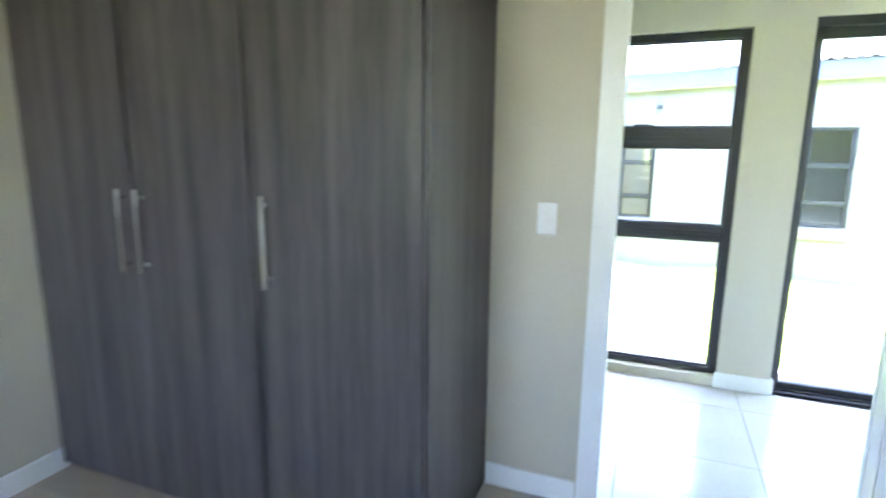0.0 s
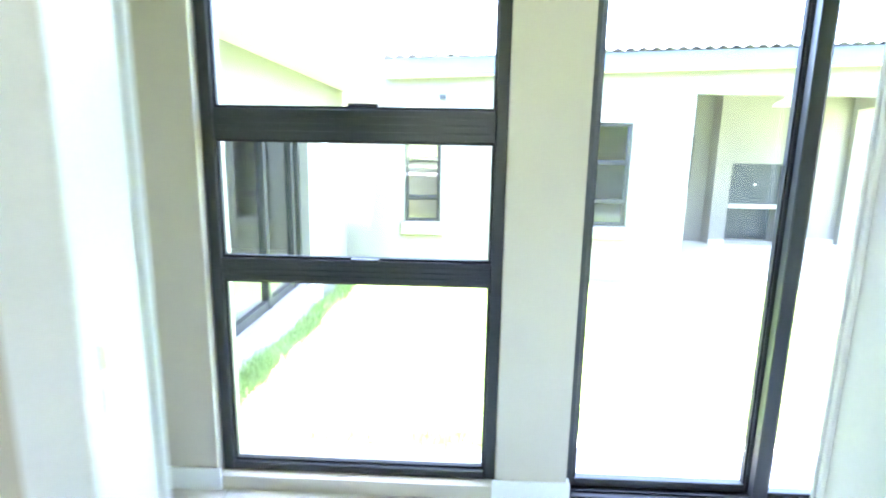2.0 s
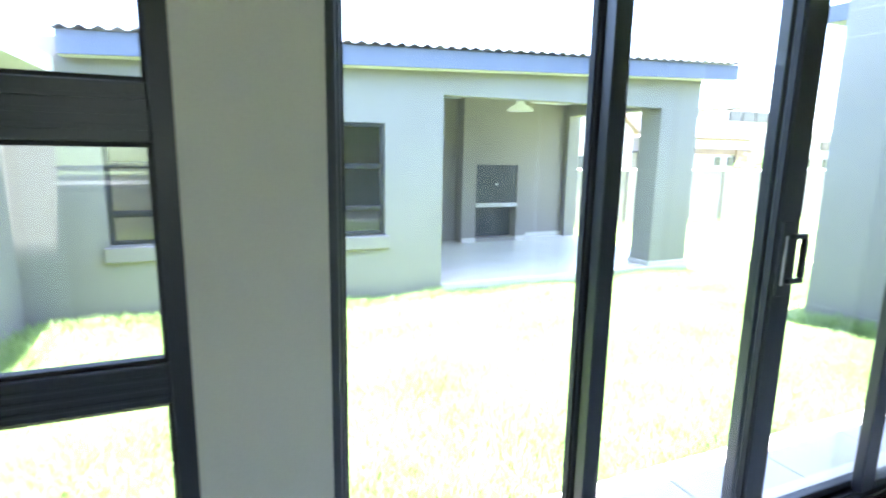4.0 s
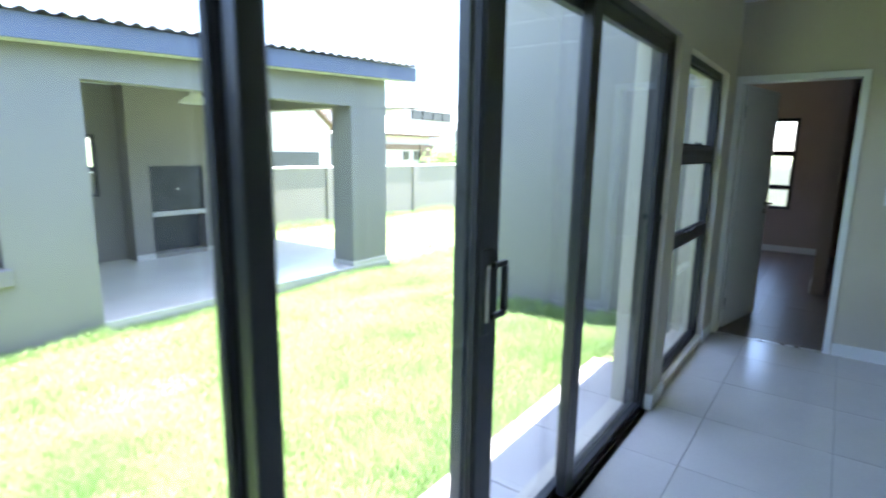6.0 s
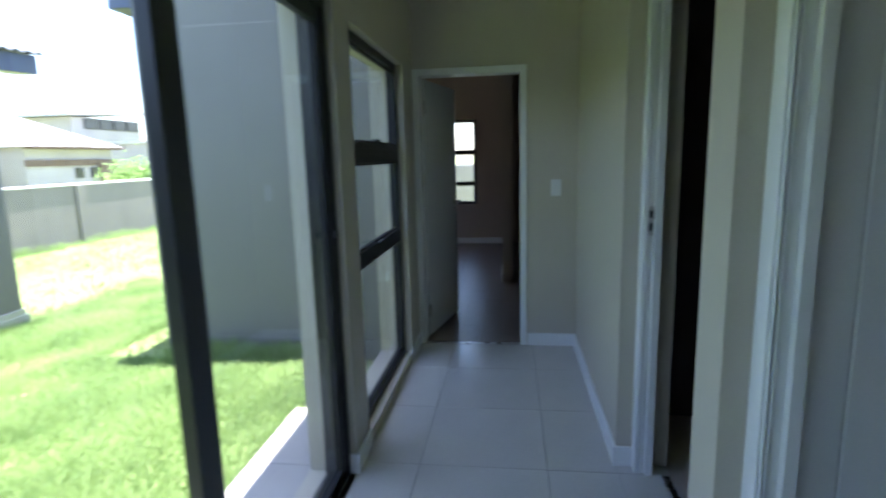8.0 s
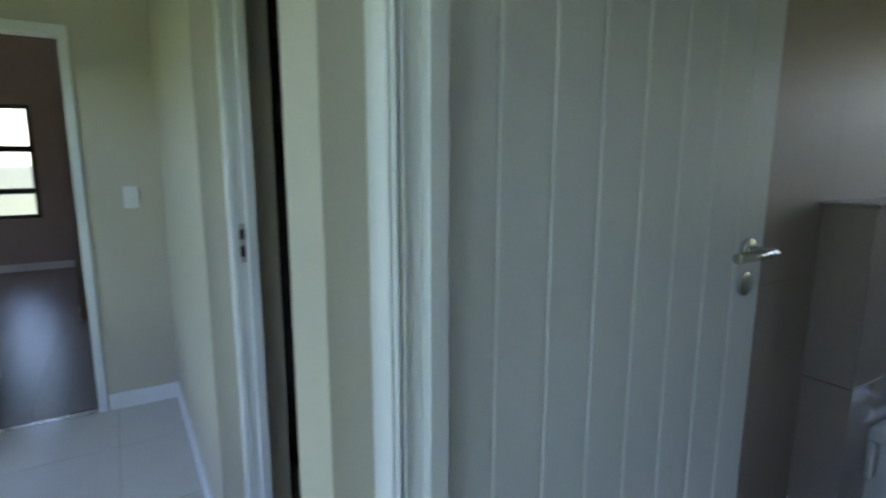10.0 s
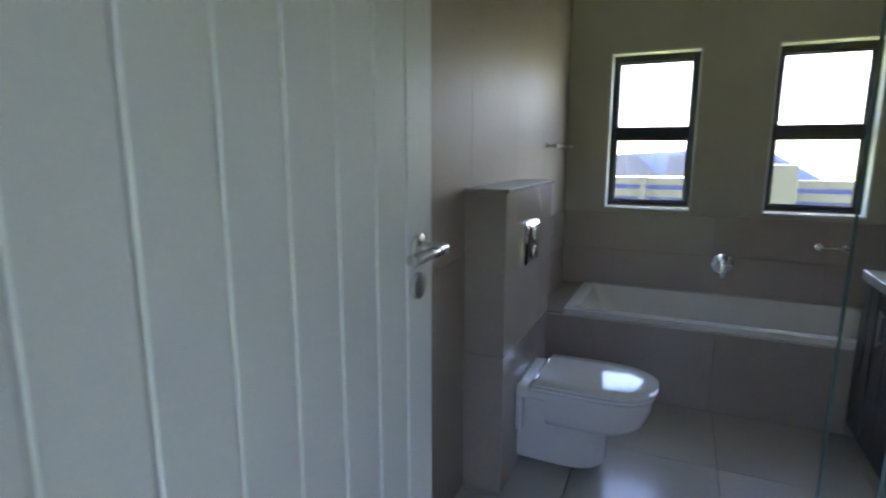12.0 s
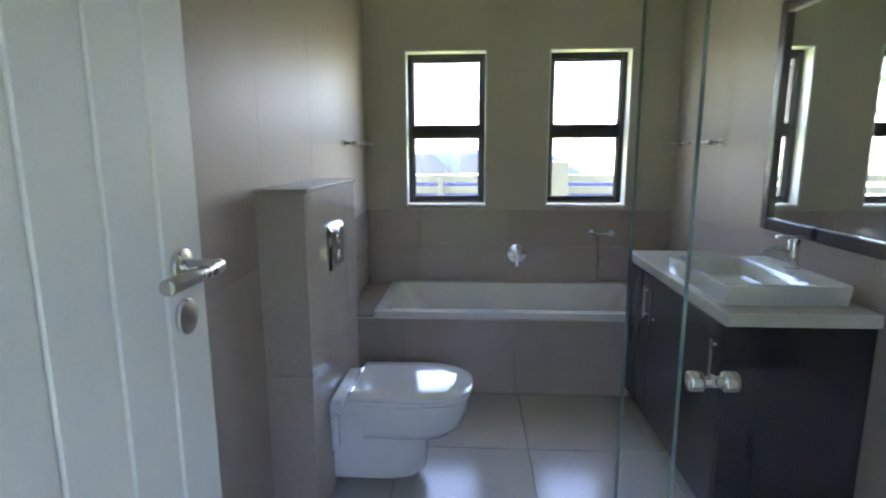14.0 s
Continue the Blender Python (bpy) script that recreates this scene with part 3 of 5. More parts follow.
def light_switch(at, axis, side, label):
    """4 x 2 switch plate with two rockers; axis: the wall's normal."""
    t = thing("light_switch", at, label, "light switch", "light switches")
    x, y, z = at

    def bx(w, d0, d1, lo, hi, shift=0.0, bv=0.002):
        lo, hi = z + lo, z + hi
        d = sorted((side * d0, side * d1))
        if axis == "y":
            return bm_box(x + shift - w, x + shift + w, y + d[0], y + d[1], lo, hi, bv)
        return bm_box(x + d[0], x + d[1], y + shift - w, y + shift + w, lo, hi, bv)

    part("plate", bx(0.037, 0.0, 0.008, -0.061, 0.061, bv=0.003), M_PLASTIC, t)
    part("rocker", bx(0.011, 0.008, 0.012, 0.004, 0.026, -0.004), M_PLASTIC, t, "white rocker")
    part("rocker", bx(0.011, 0.008, 0.012, -0.026, -0.004, -0.004), M_PLASTIC, t, "white rocker")
    return t


light_switch((-0.69, -1.43, 1.148), "y", -1, "white plastic light switch beside the bedroom door")
light_switch((5.5, -1.045, 1.205), "x", -1, "white plastic light switch beside the end door")

# wardrobe glimpsed in the dark room
t = thing("cupboard", (4.66, -2.5, 0), "black-looking cupboard standing in an unlit room", "cupboard")
part("body", bm_box(4.392, 4.95, -3.55, -1.46, 0.06, 2.4, 0.003), M_WENGE, t)
part("plinth", bm_box(4.40, 4.93, -3.53, -1.48, 0.0, 0.06), M_WENGE, t)
for a, b in ((-3.548, -2.852), (-2.848, -2.152), (-2.148, -1.462)):
    part("door", bm_box(4.37, 4.3915, a, b, 0.03, 2.39, 0.0015), M_WENGE, t)

# ---- bathroom ----
def wall_box():
    """Tiled half wall that hides the cistern."""
    t = thing("cistern_wall", (2.95, -3.55, 0), "tiled half-height boxed wall behind the toilet", "cistern wall", kind="structure")
    x0, y0, y1, zt = 2.848, CIS[1], CIS[0], CIS[2]
    part("core", bm_box(x0 + 0.012, BX1 - 0.001, y0 + 0.012, y1 - 0.012, 0.0, zt - 0.014), M_GROUT, t)
    for z0, z1 in ((0.003, 0.600), (0.603, zt - 0.016)):
        part("tile", bm_box(x0 + 0.002, BX1 - 0.001, y1 - 0.0115, y1, z0, z1, 0.0012), M_WTILE, t)
        part("tile", bm_box(x0 + 0.002, BX1 - 0.001, y0, y0 + 0.0115, z0, z1, 0.0012), M_WTILE, t)
        ym = (y0 + y1) / 2 - 0.18
        part("tile", bm_box(x0, x0 + 0.0115, ym + 0.0015, y1, z0, z1, 0.0012), M_WTILE, t)
        part("tile", bm_box(x0, x0 + 0.0115, y0, ym - 0.0015, z0, z1, 0.0012), M_WTILE, t)
    part("cap", bm_box(x0 - 0.012, BX1 - 0.001, y0 - 0.006, y1 + 0.010, zt - 0.014, zt, 0.002), M_WTILE, t, "projecting tile cap")
    return t


CIS = (-3.175, -3.93, 1.272)
wall_box()


def flush_plate():
    y, z, x = -3.51, 1.02, 2.848
    t = thing("flush_plate", (x, y, z), "polished chrome dual flush plate bulging from the tiles", "flush plate")
    rings = []
    for d, k in ((0.0, 1.0), (0.010, 1.0), (0.024, 0.86), (0.030, 0.6)):
        rings.append([(x - d, y + sx * 0.115 * k, z + sz * 0.095 * (k if k < 0.9 else 1)) for sx, sz in ((-1, -1), (1, -1), (1, 1), (-1, 1))])
    bm = bm_loft(rings)
    bmesh.ops.bevel(bm, geom=bm.edges[:], offset=0.008, segments=3, affect="EDGES", profile=0.5)
    part("plate", bm, M_CHROME, t, smooth=True)
    for sz in (-1, 1):
        part("button", bm_cyl(0.028, 0.006, (x - 0.031, y, z + sz * 0.04), "x", 28, bevel=0.002), M_CHROME, t, "round chrome button", True)
    return t


flush_plate()


def d_ring(xb, xf, yc, half, z, n=26, square=0.35):
    """D-shaped ring: flat at the wall (xb), rounded at the front (xf)."""
    pts = []
    for a in np.linspace(-math.pi / 2, math.pi / 2, n):
        c, s = math.cos(a), math.sin(a)
        k = abs(c) ** 0.62
        pts.append((xb + (xf - xb) * (0.42 + 0.58 * k), yc + half * math.copysign(abs(s) ** 0.75, s), z))
    return [(xb, yc - half * 0.97, z)] + pts + [(xb, yc + half * 0.97, z)]


def toilet():
    yc, xb = -3.53, 2.848
    t = thing("toilet", (2.618, yc, 0.06), "white wall-hung porcelain toilet with its lid closed", "toilet")
    rings = [d_ring(xb, 2.488, yc, 0.118, 0.052), d_ring(xb, 2.473, yc, 0.124, 0.066), d_ring(xb, 2.468, yc, 0.127, 0.20), d_ring(xb, 2.468, yc, 0.127, 0.36)]
    part("pedestal", bm_loft(rings), M_PORC, t, smooth=True)
    rings = [d_ring(2.718, 2.438, yc, 0.10, 0.225), d_ring(2.718, 2.358, yc, 0.145, 0.245), d_ring(2.718, 2.313, yc, 0.168, 0.29), d_ring(2.718, 2.293, yc, 0.178, 0.35), d_ring(2.718, 2.288, yc, 0.180, 0.398), d_ring(2.718, 2.293, yc, 0.176, 0.402)]
    part("bowl", bm_loft(rings), M_PORC, t, smooth=True)
    part("rear_deck", bm_box(2.678, 2.847, yc - 0.176, yc + 0.176, 0.365, 0.4025, 0.008, 3), M_PORC, t, smooth=True)
    part("back_plate", bm_box(2.816, 2.847, yc - 0.172, yc + 0.172, 0.20, 0.37, 0.010, 3), M_PORC, t, smooth=True)
    rings = [d_ring(2.778, 2.293, yc, 0.178, 0.404), d_ring(2.778, 2.283, yc, 0.184, 0.407), d_ring(2.778, 2.283, yc, 0.184, 0.417), d_ring(2.778, 2.293, yc, 0.180, 0.420)]
    part("seat", bm_loft(rings), M_PLASTIC, t, smooth=True)
    rings = [d_ring(2.763, 2.288, yc, 0.182, 0.422), d_ring(2.763, 2.276, yc, 0.188, 0.426), d_ring(2.763, 2.276, yc, 0.188, 0.437), d_ring(2.760, 2.298, yc, 0.176, 0.447), d_ring(2.753, 2.378, yc, 0.12, 0.4500)]
    part("lid", bm_loft(rings), M_PORC, t, "glossy white closed lid", True)
    part("bracket", bm_box(2.786, 2.846, yc - 0.178, yc + 0.178, 0.36, 0.418, 0.012, 3), M_PORC, t, smooth=True)
    for s in (-1, 1):
        part("hinge", bm_cyl(0.012, 0.05, (2.770, yc + s * 0.10, 0.428), "y", 14), M_CHROME, t, "chrome lid hinge", True)
    return t


toilet()


def bathtub():
    z = 0.49
    t = thing("bathtub", (2.0, -4.74, 0), "white built-in bathtub set in a tiled surround", "bathtub")
    xo0, xo1, yo0, yo1 = 1.19, 2.85, -5.115, -4.357

    def rr(x0, x1, y0, y1, r, zz, n=6):
        pts = []
        for cx, cy, a0 in ((x1 - r, y1 - r, 0), (x0 + r, y1 - r, 90), (x0 + r, y0 + r, 180), (x1 - r, y0 + r, 270)):
            for a in np.linspace(a0, a0 + 90, n):
                pts.append((cx + r * math.cos(radians(a)), cy + r * math.sin(radians(a)), zz))
        return pts

    rings = [rr(xo0, xo1, yo0, yo1, 0.02, z - 0.035), rr(xo0, xo1, yo0, yo1, 0.02, z - 0.004), rr(xo0 + 0.004, xo1 - 0.004, yo0 + 0.004, yo1 - 0.004, 0.02, z),
             rr(xo0 + 0.06, xo1 - 0.07, yo0 + 0.055, yo1 - 0.055, 0.06, z), rr(xo0 + 0.068, xo1 - 0.08, yo0 + 0.063, yo1 - 0.063, 0.06, z - 0.008),
             rr(xo0 + 0.10, xo1 - 0.20, yo0 + 0.10, yo1 - 0.10, 0.10, z - 0.22), rr(xo0 + 0.15, xo1 - 0.34, yo0 + 0.15, yo1 - 0.15, 0.12, z - 0.385), rr(xo0 + 0.25, xo1 - 0.45, yo0 + 0.22, yo1 - 0.22, 0.12, z - 0.395)]
    bm = bm_loft(rings, cap=False)
    bm.verts.ensure_lookup_table()
    n = len(rings[0])
    bm.faces.new([bm.verts[len(bm.verts) - n + i] for i in range(n)])
    bmesh.ops.recalc_face_normals(bm, faces=bm.faces[:])
    part("tub", bm, M_PORC, t, smooth=True)
    o = part("overflow", bm_cyl(0.026, 0.012, (xo0 + 0.092, -4.735, z - 0.085), "x", 24, bevel=0.003), M_CHROME, t, "chrome overflow rose", True)
    part("drain", bm_cyl(0.03, 0.006, (xo0 + 0.33, -4.735, z - 0.392), "z", 24, bevel=0.002), M_CHROME, t, "chrome drain", True)
    return t


bathtub()


def bath_surround():
    t = thing("bath_surround", (2.0, -4.345, 0), "taupe tiled bath surround with a narrow metal trim", "bath surround", kind="structure")
    y = -4.345
    part("core", bm_box(BX0, BX1 - 0.002, y - 0.022, y - 0.010, 0.0, 0.452), M_GROUT, t)
    xs = [BX0, 1.41, 2.03, 2.655, BX1 - 0.002]
    for a, b in zip(xs, xs[1:]):
        part("tile", bm_box(a + 0.0012, b - 0.0012, y - 0.0098, y, 0.002, 0.448, 0.001), M_WTILE, t)
    part("ledge", bm_box(2.852, BX1 - 0.01, -5.118, y - 0.002, 0.445, 0.470, 0.001), M_WTILE, t, "tiled ledge at the bath's end")
    part("ledge", bm_box(BX0, 1.188, -5.118, y - 0.002, 0.445, 0.470, 0.001), M_WTILE, t, "tiled ledge at the bath's end")
    part("trim", bm_box(BX0, BX1 - 0.002, y - 0.024, y + 0.004, 0.4485, 0.4540, 0.001), M_STONE, t, "thin pale edge trim")
    return t


bath_surround()

# dado tiles under the bathroom windows and round the bath
dado = setting("wall_tiling", bm_box(BX0, BX1, BY, BY + 0.004, 0.0, 0.995), M_GROUT, "taupe tiled dado above the bath", "wall tiling")
xs = [BX0 + 0.002, 1.41, 2.03, 2.655, BX1 - 0.012]
for a, b in zip(xs, xs[1:]):
    for z0, z1 in ((0.472, 0.735), (0.737, 0.995)):
        part("tile", bm_box(a + 0.001, b - 0.001, BY + 0.0041, BY + 0.010, z0, z1, 0.0008), M_WTILE, dado)
side = setting("wall_tiling", bm_box(BX1 - 0.004, BX1, BY + 0.011, CIS[1] - 0.006, 0.0, 0.99), M_GROUT, "taupe tiled dado beside the bath", "wall tiling")
ys = [BY + 0.011, -4.73, -4.14, CIS[1] - 0.008]
for a, b in zip(ys, ys[1:]):
    for z0, z1 in ((0.472, 0.735), (0.737, 0.995)):
        part("tile", bm_box(BX1 - 0.010, BX1 - 0.0041, a + 0.001, b - 0.001, z0, z1, 0.0008), M_WTILE, side)
for base, xa, xb in ((wall_bath_e, BX1 - 0.0035, BX1 - 0.0003), (wall_bath_w, BX0 + 0.0003, BX0 + 0.0035)):
    for j in range(7):
        ya, yb = -1.44 - 0.6 * (j + 1), -1.44 - 0.6 * j
        for z0, z1 in ((0.0, 0.999), (1.0, 2.245), (2.246, CEIL - 0.001)):
            if base is wall_bath_e and z0 == 0.0 and yb < -3.1:
                continue
            bm = bm_box(xa, xb, max(ya, BY + 0.012) + 0.0007, yb - 0.0007, z0, z1)
            part("tile", bm, M_SATIN, base)


def bath_mixer():
    x, z, y = 1.973, 0.692, BY + 0.010
    t = thing("bath_mixer", (x, y, z), "chrome concealed bath mixer with a round rose and lever", "bath mixer")
    part("rose", bm_cyl(0.066, 0.010, (x, y + 0.005, z), "y", 40, bevel=0.003), M_CHROME, t, smooth=True)
    part("body", bm_cyl(0.030, 0.055, (x, y + 0.036, z), "y", 28, bevel=0.004), M_CHROME, t, smooth=True)
    part("lever", bm_box(x - 0.013, x + 0.013, y + 0.050, y + 0.068, z - 0.085, z + 0.006, 0.006, 3), M_CHROME, t, smooth=True)
    return t


bath_mixer()


def bath_spout():
    t = thing("bath_spout", (1.39, BY + 0.01, 0.88), "small chrome wall outlets with a thin bar above the bath", "bath spout")
    for x in (1.461, 1.322):
        r = part("rose", bm_cyl(0.022, 0.008, (x, BY + 0.014, 0.84), "y", 24, bevel=0.002), M_CHROME, t, smooth=True)
        part("stub", bm_cyl(0.009, 0.06, (x, BY + 0.046, 0.84), "y", 14), M_CHROME, t, smooth=True)
        part("knob", bm_cyl(0.014, 0.014, (x, BY + 0.080, 0.84), "y", 18, bevel=0.003), M_CHROME, t, smooth=True)
    part("bar", bm_cyl(0.005, 0.139, (1.3915, BY + 0.06, 0.84), "x", 10), M_CHROME, t, smooth=True)
    return t


bath_spout()


def towel_rail(wall_x, side, y0, y1, z, label):
    t = thing("towel_rail", (wall_x, (y0 + y1) / 2, z), label, "towel rail", "towel rails")
    for y in (y0, y1):
        part("rose", bm_cyl(0.022, 0.010, (wall_x + side * 0.005, y, z), "x", 24, bevel=0.002), M_STEEL, t, smooth=True)
        part("post", bm_cyl(0.009, 0.060, (wall_x + side * 0.038, y, z), "x", 14), M_STEEL, t, smooth=True)
        part("end", bm_cyl(0.014, 0.030, (wall_x + side * 0.066, y, z), "y", 18, bevel=0.003), M_STEEL, t, smooth=True)
    part("bar", bm_cyl(0.008, abs(y1 - y0), (wall_x + side * 0.066, (y0 + y1) / 2, z), "y", 14), M_STEEL, t, smooth=True)
    return t


towel_rail(BX1, -1, -4.95, -4.50, 1.445, "brushed steel towel rail above the bath")
towel_rail(BX0, 1, -5.04, -4.46, 1.44, "brushed steel towel rail on the wall beside the window")


def vanity():
    t = thing("vanity_cabinet", (1.1, -3.75, 0), "dark laminate vanity cabinet with plain doors", "vanity cabinet")
    x1, y0, y1 = 1.415, -4.335, -3.185
    part("carcass", bm_box(BX0 + 0.002, x1 - 0.022, y0, y1 - 0.02, 0.10, 0.812), M_WENGE, t)
    part("side_panel", bm_box(BX0 + 0.002, x1 - 0.002, y1 - 0.018, y1, 0.02, 0.812, 0.001), M_WENGE, t)
    part("plinth", bm_box(BX0 + 0.002, x1 - 0.06, y0, y1 - 0.02, 0.0, 0.10), M_WENGE, t)
    n = 3
    w = (y1 - 0.02 - y0) / n
    for i in range(n):
        d = part("door", bm_box(x1 - 0.020, x1, y0 + i * w + 0.002, y0 + (i + 1) * w - 0.002, 0.08, 0.80, 0.0015), M_WENGE, t)
        yy = y0 + i * w + (w - 0.05 if i != 1 else 0.05)
        part("handle", bm_box(x1 + 0.014, x1 + 0.022, yy - 0.005, yy + 0.005, 0.58, 0.74, 0.002), M_STEEL, d, "steel bar handle")
        for z in (0.60, 0.72):
            part("post", bm_box(x1 + 0.0005, x1 + 0.014, yy - 0.004, yy + 0.004, z - 0.004, z + 0.004), M_STEEL, d)
    return t


vanity()
t = tagged(part("countertop", bm_box(BX0 + 0.001, 1.43, -4.338, -3.165, 0.8125, 0.86, 0.004, 2), M_STONE), "cream stone countertop on the dark vanity", "countertop")


def basin():
    x0, x1, y0, y1, z0 = 0.96, 1.40, -3.83, -3.26, 0.8605
    t = thing("basin", (1.13, -3.545, z0), "white rectangular porcelain basin on the countertop", "basin")
    zt = z0 + 0.07

    def rr(a, b, c, d, r, z, n=5):
        pts = []
        for cx, cy, a0 in ((b - r, d - r, 0), (a + r, d - r, 90), (a + r, c + r, 180), (b - r, c + r, 270)):
            for q in np.linspace(a0, a0 + 90, n):
                pts.append((cx + r * math.cos(radians(q)), cy + r * math.sin(radians(q)), z))
        return pts

    rings = [rr(x0 + 0.006, x1 - 0.006, y0 + 0.006, y1 - 0.006, 0.02, z0), rr(x0, x1, y0, y1, 0.02, zt - 0.006), rr(x0 + 0.003, x1 - 0.003, y0 + 0.003, y1 - 0.003, 0.02, zt),
             rr(x0 + 0.13, x1 - 0.022, y0 + 0.022, y1 - 0.022, 0.03, zt), rr(x0 + 0.135, x1 - 0.028, y0 + 0.028, y1 - 0.028, 0.03, zt - 0.006), rr(x0 + 0.16, x1 - 0.06, y0 + 0.08, y1 - 0.08, 0.05, z0 + 0.008)]
    bm = bm_loft(rings)
    part("bowl", bm, M_PORC, t, smooth=True)
    part("overflow", bm_cyl(0.011, 0.006, (x0 + 0.140, -3.545, zt - 0.028), "x", 18, bevel=0.001), M_CHROME, t, "chrome overflow ring", True)
    part("drain", bm_cyl(0.02, 0.004, (x0 + 0.27, -3.545, z0 + 0.010), "z", 20, bevel=0.001), M_CHROME, t, "chrome drain", True)
    return t


basin()


def basin_tap():
    x, y, z = 1.015, -3.545, 0.931
    t = thing("basin_tap", (x, y, z), "chrome single-lever basin tap", "tap")
    part("body", bm_cyl(0.024, 0.115, (x + 0.004, y, z + 0.0575), "z", 24, r2=0.020, bevel=0.003), M_CHROME, t, smooth=True)
    part("base", bm_cyl(0.028, 0.008, (x + 0.004, y, z + 0.004), "z", 24, bevel=0.002), M_CHROME, t, smooth=True)
    part("spout", bm_tube([(x + 0.01, y, z + 0.065), (x + 0.06, y, z + 0.085), (x + 0.115, y, z + 0.078), (x + 0.122, y, z + 0.060)], 0.011), M_CHROME, t, smooth=True)
    part("lever", bm_box(x - 0.025, x + 0.075, y - 0.012, y + 0.012, z + 0.122, z + 0.136, 0.005, 3), M_CHROME, t, smooth=True)
    part("dome", bm_cyl(0.022, 0.016, (x + 0.004, y, z + 0.120), "z", 24, r2=0.014, bevel=0.003), M_CHROME, t, smooth=True)
    return t


basin_tap()


def mirror():
    x, y0, y1, z0, z1 = BX0, -3.94, -2.75, 1.042, 2.025
    t = thing("mirror", (x, -3.5, z0), "large wall mirror in a dark wooden frame", "mirror")
    fw = 0.055
    part("glass", bm_box(x + 0.004, x + 0.012, y0 + fw - 0.006, y1 - fw + 0.006, z0 + fw - 0.006, z1 - fw + 0.006), M_MIRROR, t, "silvered mirror glass")
    part("backing", bm_box(x + 0.0005, x + 0.004, y0 + 0.01, y1 - 0.01, z0 + 0.01, z1 - 0.01), M_WENGE, t)
    for a, b, lo, hi in ((y0, y0 + fw, z0, z1), (y1 - fw, y1, z0, z1), (y0 + fw, y1 - fw, z0, z0 + fw), (y0 + fw, y1 - fw, z1 - fw, z1)):
        part("frame", bm_box(x + 0.0045, x + 0.03, a, b, lo, hi, 0.006, 2), M_WENGE, t)
    return t


mirror()


def shower():
    t = thing("shower_screen", (1.72, -2.3, 0), "frameless clear glass shower enclosure with a chrome knob", "shower screen")
    free, joint, wall = Vector((1.832, -2.92, 0)), Vector((1.80, -2.593, 0)), Vector((1.80, -1.455, 0))

    def run(a, b, d0, d1, half, z0, z1, bevel=0.0):
        """Box from distance d0 to d1 along the line from a to b."""
        bm = bm_box(d0, d1, -half, half, z0, z1, bevel)
        u = (b - a).normalized()
        bmesh.ops.transform(bm, matrix=Matrix.Translation(a) @ Matrix.Rotation(math.atan2(u.y, u.x), 4, "Z"), verts=bm.verts[:])
        return bm

    n1, n2 = (joint - free).length, (wall - joint).length
    p = part("fixed_panel", run(free, joint, 0.003, n1 - 0.006, 0.004, 0.02, 2.02), M_SHOWER, t, "clear fixed glass panel")
    d = part("glass_door", run(joint, wall, 0.003, n2, 0.004, 0.02, 2.02), M_SHOWER, t, "clear glass shower door")
    part("polished_edge", run(free, joint, 0.0, 0.003, 0.004, 0.02, 2.02), M_GLASSEDGE, p, "greenish polished glass edge")
    part("polished_edge", run(joint, wall, -0.001, 0.003, 0.004, 0.02, 2.02), M_GLASSEDGE, d, "greenish polished glass edge")
    part("sill_strip", run(free, joint, 0.0, n1, 0.010, 0.0, 0.02, 0.002), M_STEEL, t)
    for s in (-1, 1):
        k = part("knob", bm_cyl(0.021, 0.028, (0, 0, 0), "y", 24, bevel=0.004), M_CHROME, d, "chrome door knob", True)
        k.data.transform(Matrix.Translation((1.80, -2.43, 0.94)) @ Matrix.Rotation(radians(90), 4, "Z") @ Matrix.Translation((0, s * 0.034, 0)))
        k = part("neck", bm_cyl(0.012, 0.018, (0, 0, 0), "y", 18), M_CHROME, d, smooth=True)
        k.data.transform(Matrix.Translation((1.80, -2.43, 0.94)) @ Matrix.Rotation(radians(90), 4, "Z") @ Matrix.Translation((0, s * 0.013, 0)))
    for z in (0.25, 1.8):
        part("hinge", run(joint, wall, n2 - 0.07, n2 + 0.02, 0.012, z - 0.04, z + 0.04, 0.003), M_CHROME, t, "chrome glass hinge")
    for ob in (d, p):
        ob.visible_shadow = False
    return t


shower()

# ---- yard ----
def gz(x, y):
    """Height of the ground: it falls gently away from the house."""
    ya = np.clip((y - 0.6) / 4.4, 0, 1)
    return np.where(y < -6.4, 0.05, -0.13 - 0.32 * ya - 0.02 * np.clip((y - 5.4) / 5, 0, 1))


def ground():
    xs = np.unique(np.concatenate([np.linspace(-1500, -30, 6), np.linspace(-30, 40, 71), np.linspace(40, 1500, 6)]))
    ys = np.unique(np.concatenate([np.linspace(-1500, -40, 6), np.linspace(-40, 40, 81), np.linspace(40, 1500, 6)]))
    X, Y = np.meshgrid(xs, ys, indexing="ij")
    Z = gz(X, Y)
    inside = (X > -12) & (X < 11.2) & (Y > -5.6) & (Y < 0.8)
    Z = np.where(inside, -0.34, Z)
    n = len(ys)
    v = np.stack([X, Y, Z], -1).reshape(-1, 3)
    f = [(i * n + j, (i + 1) * n + j, (i + 1) * n + j + 1, i * n + j + 1) for i in range(len(xs) - 1) for j in range(n - 1)]
    me = bpy.data.meshes.new("ground")
    me.from_pydata(v.tolist(), [], f)
    me.materials.append(M_SOIL)
    return tagged(new("ground", me), "grassy ground sloping gently away from the house", "ground", kind="structure")


ground()


